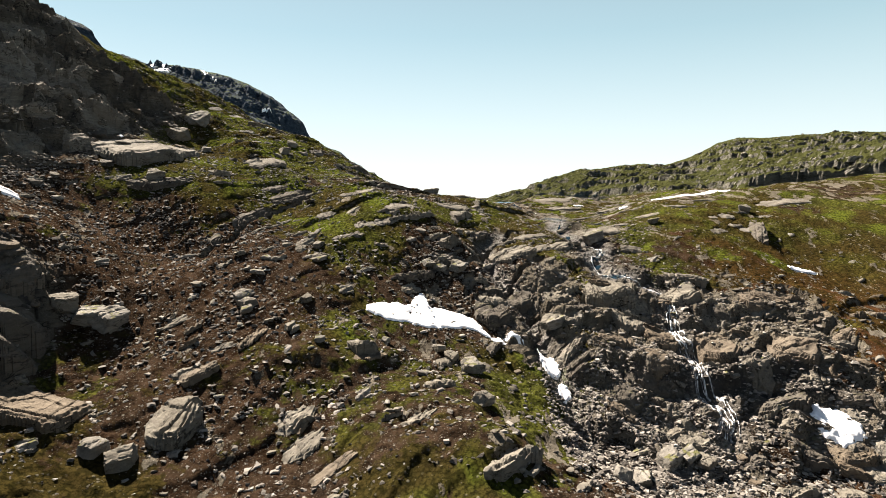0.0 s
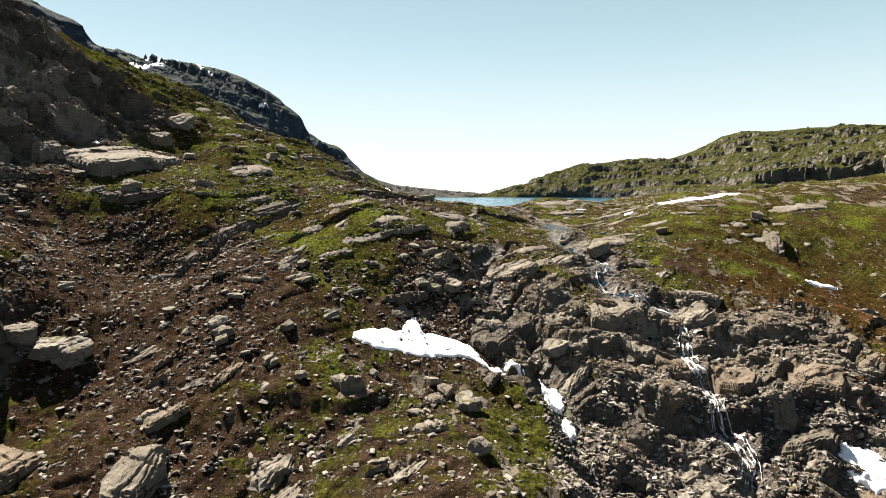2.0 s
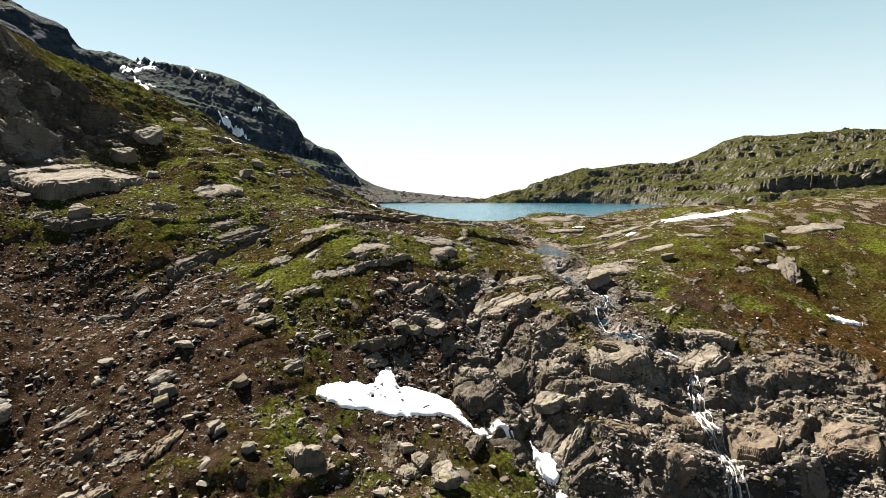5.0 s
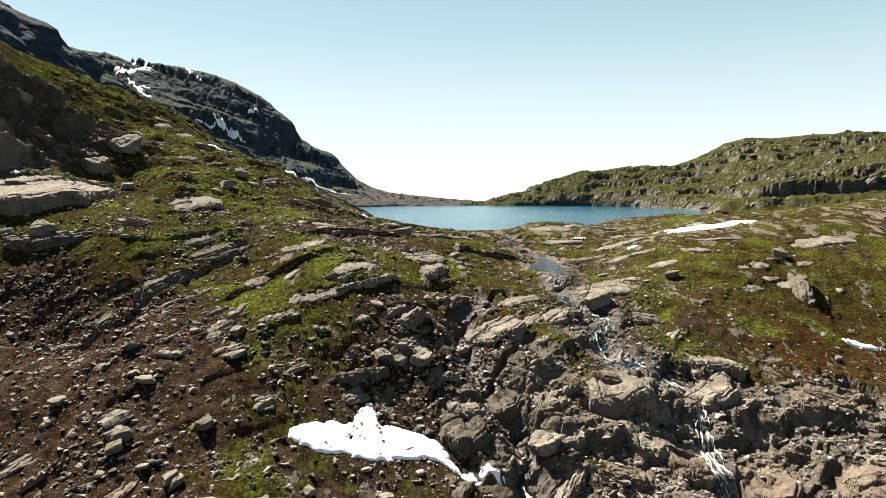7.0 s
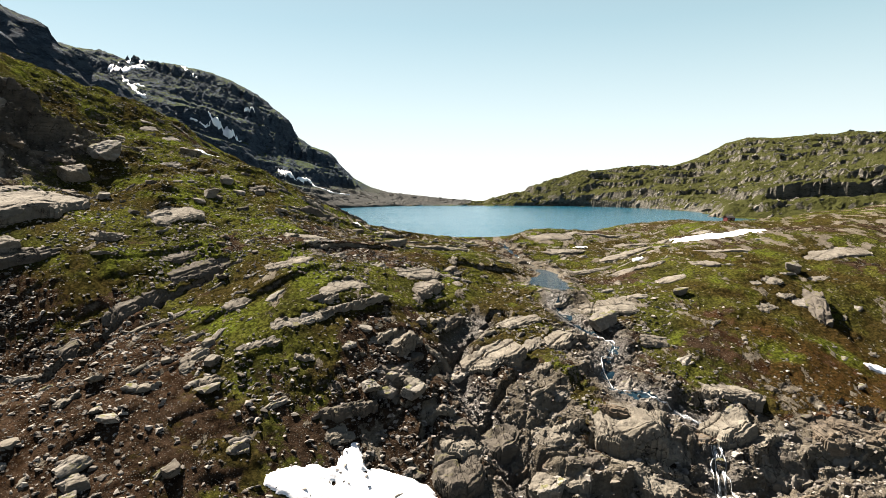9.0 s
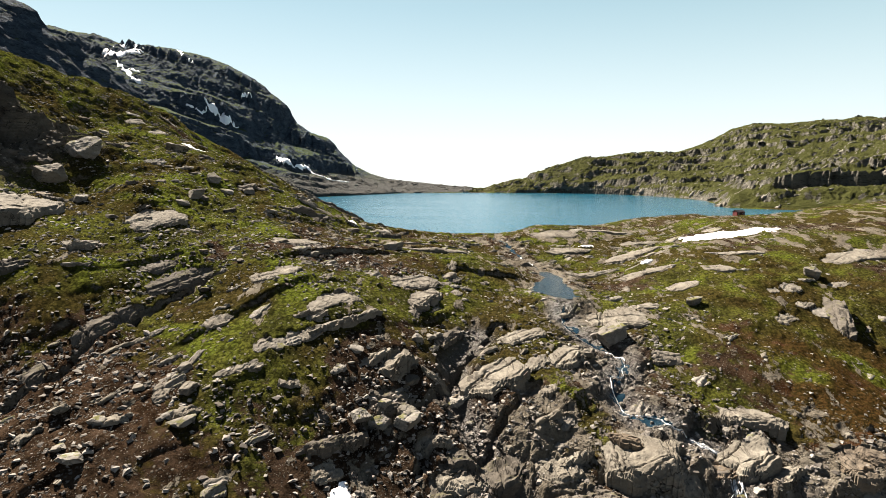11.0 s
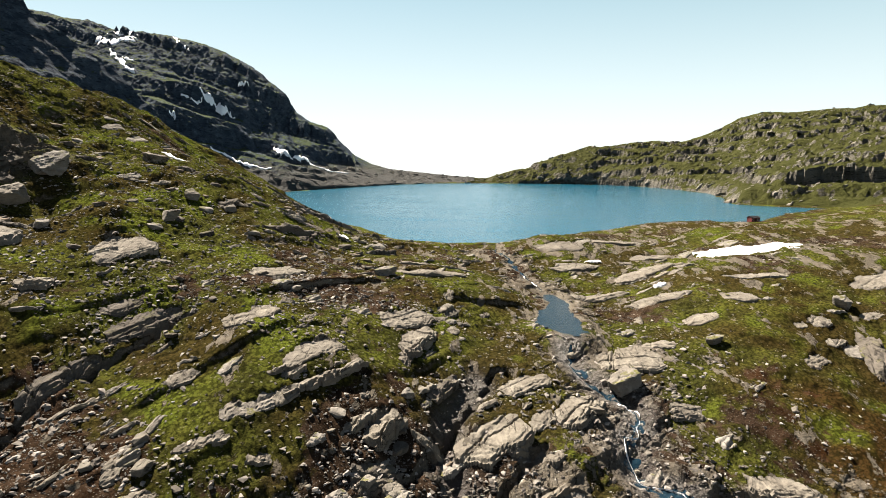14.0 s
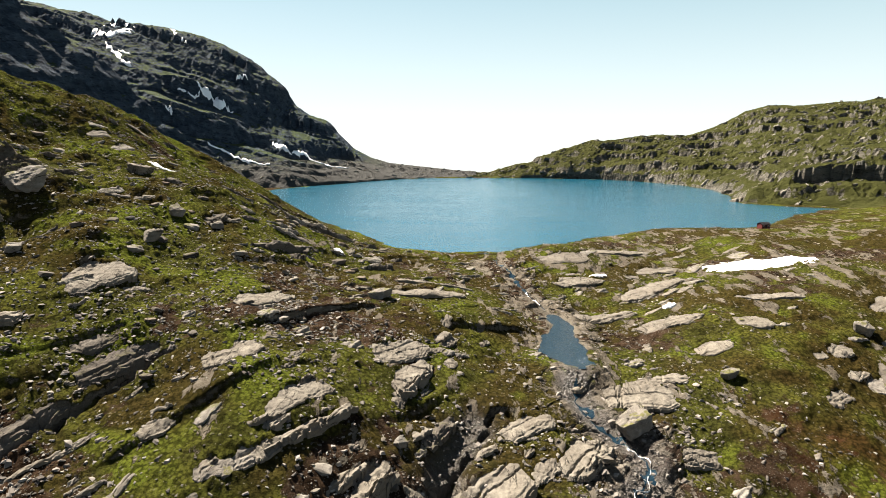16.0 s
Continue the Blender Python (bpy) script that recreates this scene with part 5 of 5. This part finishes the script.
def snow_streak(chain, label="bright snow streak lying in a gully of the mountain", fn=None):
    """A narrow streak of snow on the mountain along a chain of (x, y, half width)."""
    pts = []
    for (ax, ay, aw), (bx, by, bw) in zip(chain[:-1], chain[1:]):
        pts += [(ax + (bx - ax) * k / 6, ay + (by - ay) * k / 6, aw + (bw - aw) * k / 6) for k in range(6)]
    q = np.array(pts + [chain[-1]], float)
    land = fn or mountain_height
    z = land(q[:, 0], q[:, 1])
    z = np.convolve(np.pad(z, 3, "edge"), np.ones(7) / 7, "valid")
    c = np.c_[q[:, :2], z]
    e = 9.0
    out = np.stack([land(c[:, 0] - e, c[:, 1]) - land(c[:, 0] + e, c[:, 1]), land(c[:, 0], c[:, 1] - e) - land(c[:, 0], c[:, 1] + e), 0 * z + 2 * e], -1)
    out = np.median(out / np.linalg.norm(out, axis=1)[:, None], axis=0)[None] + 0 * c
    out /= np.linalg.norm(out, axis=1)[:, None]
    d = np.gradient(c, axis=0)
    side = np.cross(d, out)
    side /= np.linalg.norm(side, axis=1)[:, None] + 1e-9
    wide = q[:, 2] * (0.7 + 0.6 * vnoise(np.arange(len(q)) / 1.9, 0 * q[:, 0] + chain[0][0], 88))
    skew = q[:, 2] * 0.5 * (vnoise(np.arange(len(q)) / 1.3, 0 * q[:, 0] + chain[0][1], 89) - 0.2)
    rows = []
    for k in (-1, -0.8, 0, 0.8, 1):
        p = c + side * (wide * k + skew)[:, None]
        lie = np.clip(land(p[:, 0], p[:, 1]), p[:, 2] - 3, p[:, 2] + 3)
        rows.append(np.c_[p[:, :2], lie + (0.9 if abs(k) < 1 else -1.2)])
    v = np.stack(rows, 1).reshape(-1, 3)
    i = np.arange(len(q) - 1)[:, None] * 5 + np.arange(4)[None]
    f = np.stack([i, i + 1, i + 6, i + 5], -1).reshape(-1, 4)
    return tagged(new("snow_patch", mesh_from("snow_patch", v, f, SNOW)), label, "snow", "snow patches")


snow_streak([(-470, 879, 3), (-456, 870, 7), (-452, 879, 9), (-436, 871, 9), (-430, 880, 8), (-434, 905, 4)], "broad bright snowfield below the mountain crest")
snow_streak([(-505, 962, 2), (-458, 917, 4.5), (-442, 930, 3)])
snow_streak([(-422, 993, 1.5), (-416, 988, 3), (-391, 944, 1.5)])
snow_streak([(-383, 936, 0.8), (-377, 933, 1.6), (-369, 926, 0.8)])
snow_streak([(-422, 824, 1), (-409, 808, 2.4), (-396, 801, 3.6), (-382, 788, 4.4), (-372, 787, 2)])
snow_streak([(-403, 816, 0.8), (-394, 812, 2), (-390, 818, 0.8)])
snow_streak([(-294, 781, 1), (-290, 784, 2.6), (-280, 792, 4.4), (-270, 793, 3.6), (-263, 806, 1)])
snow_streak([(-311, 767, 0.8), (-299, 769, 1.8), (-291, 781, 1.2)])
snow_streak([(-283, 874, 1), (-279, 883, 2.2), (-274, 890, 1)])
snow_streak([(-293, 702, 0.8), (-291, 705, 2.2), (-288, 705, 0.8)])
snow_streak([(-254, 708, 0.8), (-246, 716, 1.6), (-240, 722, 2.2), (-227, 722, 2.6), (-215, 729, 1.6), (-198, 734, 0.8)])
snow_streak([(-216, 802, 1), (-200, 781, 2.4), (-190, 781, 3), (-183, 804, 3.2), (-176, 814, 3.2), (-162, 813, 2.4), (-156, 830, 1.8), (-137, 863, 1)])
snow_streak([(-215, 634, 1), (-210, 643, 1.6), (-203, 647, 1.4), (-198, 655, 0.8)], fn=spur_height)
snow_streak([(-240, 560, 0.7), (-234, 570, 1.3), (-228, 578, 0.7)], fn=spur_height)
snow(199, 930, 8, 1.2, 10, 4, 0.5, lambda x, y: 0 * x + 0.7, "small snow patch at the far lake shore")

# ---------------------------------------------------------------- running water
def strand(name, chain, width, seed, label, lift=0.12, wobble=0.5, step=0.35, parent=None, mat=None):
    """A ribbon of white water that follows the ground along a chain."""
    pts = []
    for (ax, ay, _), (bx, by, _) in zip(chain[:-1], chain[1:]):
        n = max(2, int(math.hypot(bx - ax, by - ay) / step))
        pts += [(ax + (bx - ax) * k / n, ay + (by - ay) * k / n) for k in range(n)]
    pts = np.array(pts)
    s = np.arange(len(pts)) * step
    d = np.gradient(pts, axis=0)
    d /= np.linalg.norm(d, axis=1)[:, None] + 1e-9
    nrm = np.c_[-d[:, 1], d[:, 0]]
    pts = pts + nrm * (wobble * vnoise(s / 2.2, 0 * s + seed, seed))[:, None]
    w = width * (0.12 + 1.1 * np.clip(vnoise(s / 1.9, 0 * s + 3.1 * seed, seed + 4) + 0.15, 0, 1))
    rows = []
    for k in (-1, -0.5, 0, 0.5, 1):
        q = pts + nrm * (w * k)[:, None]
        rows.append(np.c_[q, ground_at(q[:, 0], q[:, 1]) + lift * (1.15 - abs(k)) - 0.04 + 0.05 * vnoise(s * 3, 0 * s + k * 5, seed)])
    v = np.stack(rows, 1).reshape(-1, 3)
    i = np.arange(len(pts) - 1)[:, None] * 5 + np.arange(4)[None]
    f = np.stack([i, i + 1, i + 6, i + 5], -1).reshape(-1, 4)
    ob = new(name, mesh_from(name, v, f, mat or FOAM))
    if parent:
        ob.parent = parent
        return ob
    return tagged(ob, label, "stream", kind="structure")


fall = tagged(new("waterfall"), "thin white waterfall running down dark wet rock steps", "waterfall", kind="structure")
for k, (dx, w) in enumerate([(0, 0.3), (0.7, 0.2), (-0.6, 0.17), (1.3, 0.15), (2.0, 0.13), (-1.1, 0.12), (0.35, 0.16)]):
    strand("water_strand", [(a + dx * min(1, 0.25 * j), b, 0) for j, (a, b, _) in enumerate(FALL)], w, 5 + k, "", 0.36, 0.55, parent=fall)
strand("beck_bed", BECK, 1.5, 21, "dark shallow water in the beck", 0.12, mat=POOL_WATER)
strand("beck", BECK[len(BECK) // 3:], 0.18, 3, "narrow white beck tumbling between rocks", 0.3, 1.1)
strand("outlet_stream", STREAM, 0.95, 9, "shallow outlet stream running from the lake", 0.16, mat=POOL_WATER)
strand("rapid", [(33.5, 267, 0), (35, 261, 0), (36.5, 256, 0)], 0.35, 14, "small white rapid in the outlet stream", 0.22)


# ---------------------------------------------------------------- the hut
def box(bm, x0, x1, y0, y1, z0, z1):
    bmesh.ops.create_cube(bm, size=1, matrix=Matrix.LocRotScale(((x0 + x1) / 2, (y0 + y1) / 2, (z0 + z1) / 2), None, (x1 - x0, y1 - y0, z1 - z0)))


def hut(x, y, z, turn):
    red, tar, white, dark = (paint_material("red_paint", (0.11, 0.016, 0.016)), paint_material("roof_felt", (0.035, 0.033, 0.035)),
                             paint_material("white_paint", (0.7, 0.69, 0.66)), paint_material("dark_glass", (0.02, 0.025, 0.03), 0.15))
    h = tagged(new("hut"), "small red-painted wooden hut with a dark roof by the lake", "hut")
    bm = bmesh.new()
    box(bm, -2.7, 2.7, -1.7, 1.7, -0.6, 2.2)
    for i in range(28):
        box(bm, -2.7 + i * 0.2, -2.66 + i * 0.2, -1.74, -1.7, -0.2, 2.2)
    wall = part("wall", bm, red, h)
    bm = bmesh.new()
    v = [bm.verts.new(c) for c in ((-3, -2.1, 2.05), (3, -2.1, 2.05), (3, 0, 3.1), (-3, 0, 3.1), (-3, 2.1, 2.05), (3, 2.1, 2.05))]
    bm.faces.new(v[:4]), bm.faces.new((v[3], v[2], v[5], v[4]))
    bmesh.ops.solidify(bm, geom=bm.faces[:], thickness=0.14)
    part("roof", bm, tar, h, "dark roofing felt")
    for s in (-1, 1):
        bm = bmesh.new()
        v = [bm.verts.new(c) for c in ((s * 2.68, -1.7, 2.2), (s * 2.68, 1.7, 2.2), (s * 2.68, 0, 3.02))]
        bm.faces.new(v)
        bmesh.ops.solidify(bm, geom=bm.faces[:], thickness=0.06)
        part("gable", bm, red, h)
    bm = bmesh.new()
    box(bm, -0.4, 0.4, -1.79, -1.745, -0.1, 1.8)
    door = part("door", bm, dark, h, "dark wooden door")
    for wx in (-1.6, 1.6):
        bm = bmesh.new()
        box(bm, wx - 0.45, wx + 0.45, -1.8, -1.745, 0.8, 1.6)
        win = part("window", bm, white, h, "white window frame")
        bm = bmesh.new()
        box(bm, wx - 0.35, wx + 0.35, -1.83, -1.805, 0.88, 1.52)
        part("pane", bm, dark, win)
    h.matrix_world = pose(x, y, z, 0, 0, turn) @ Matrix.Diagonal((0.85, 0.85, 0.85, 1))


hut(149, 358.5, ground_one(149, 358.5) + 0.4, 18)
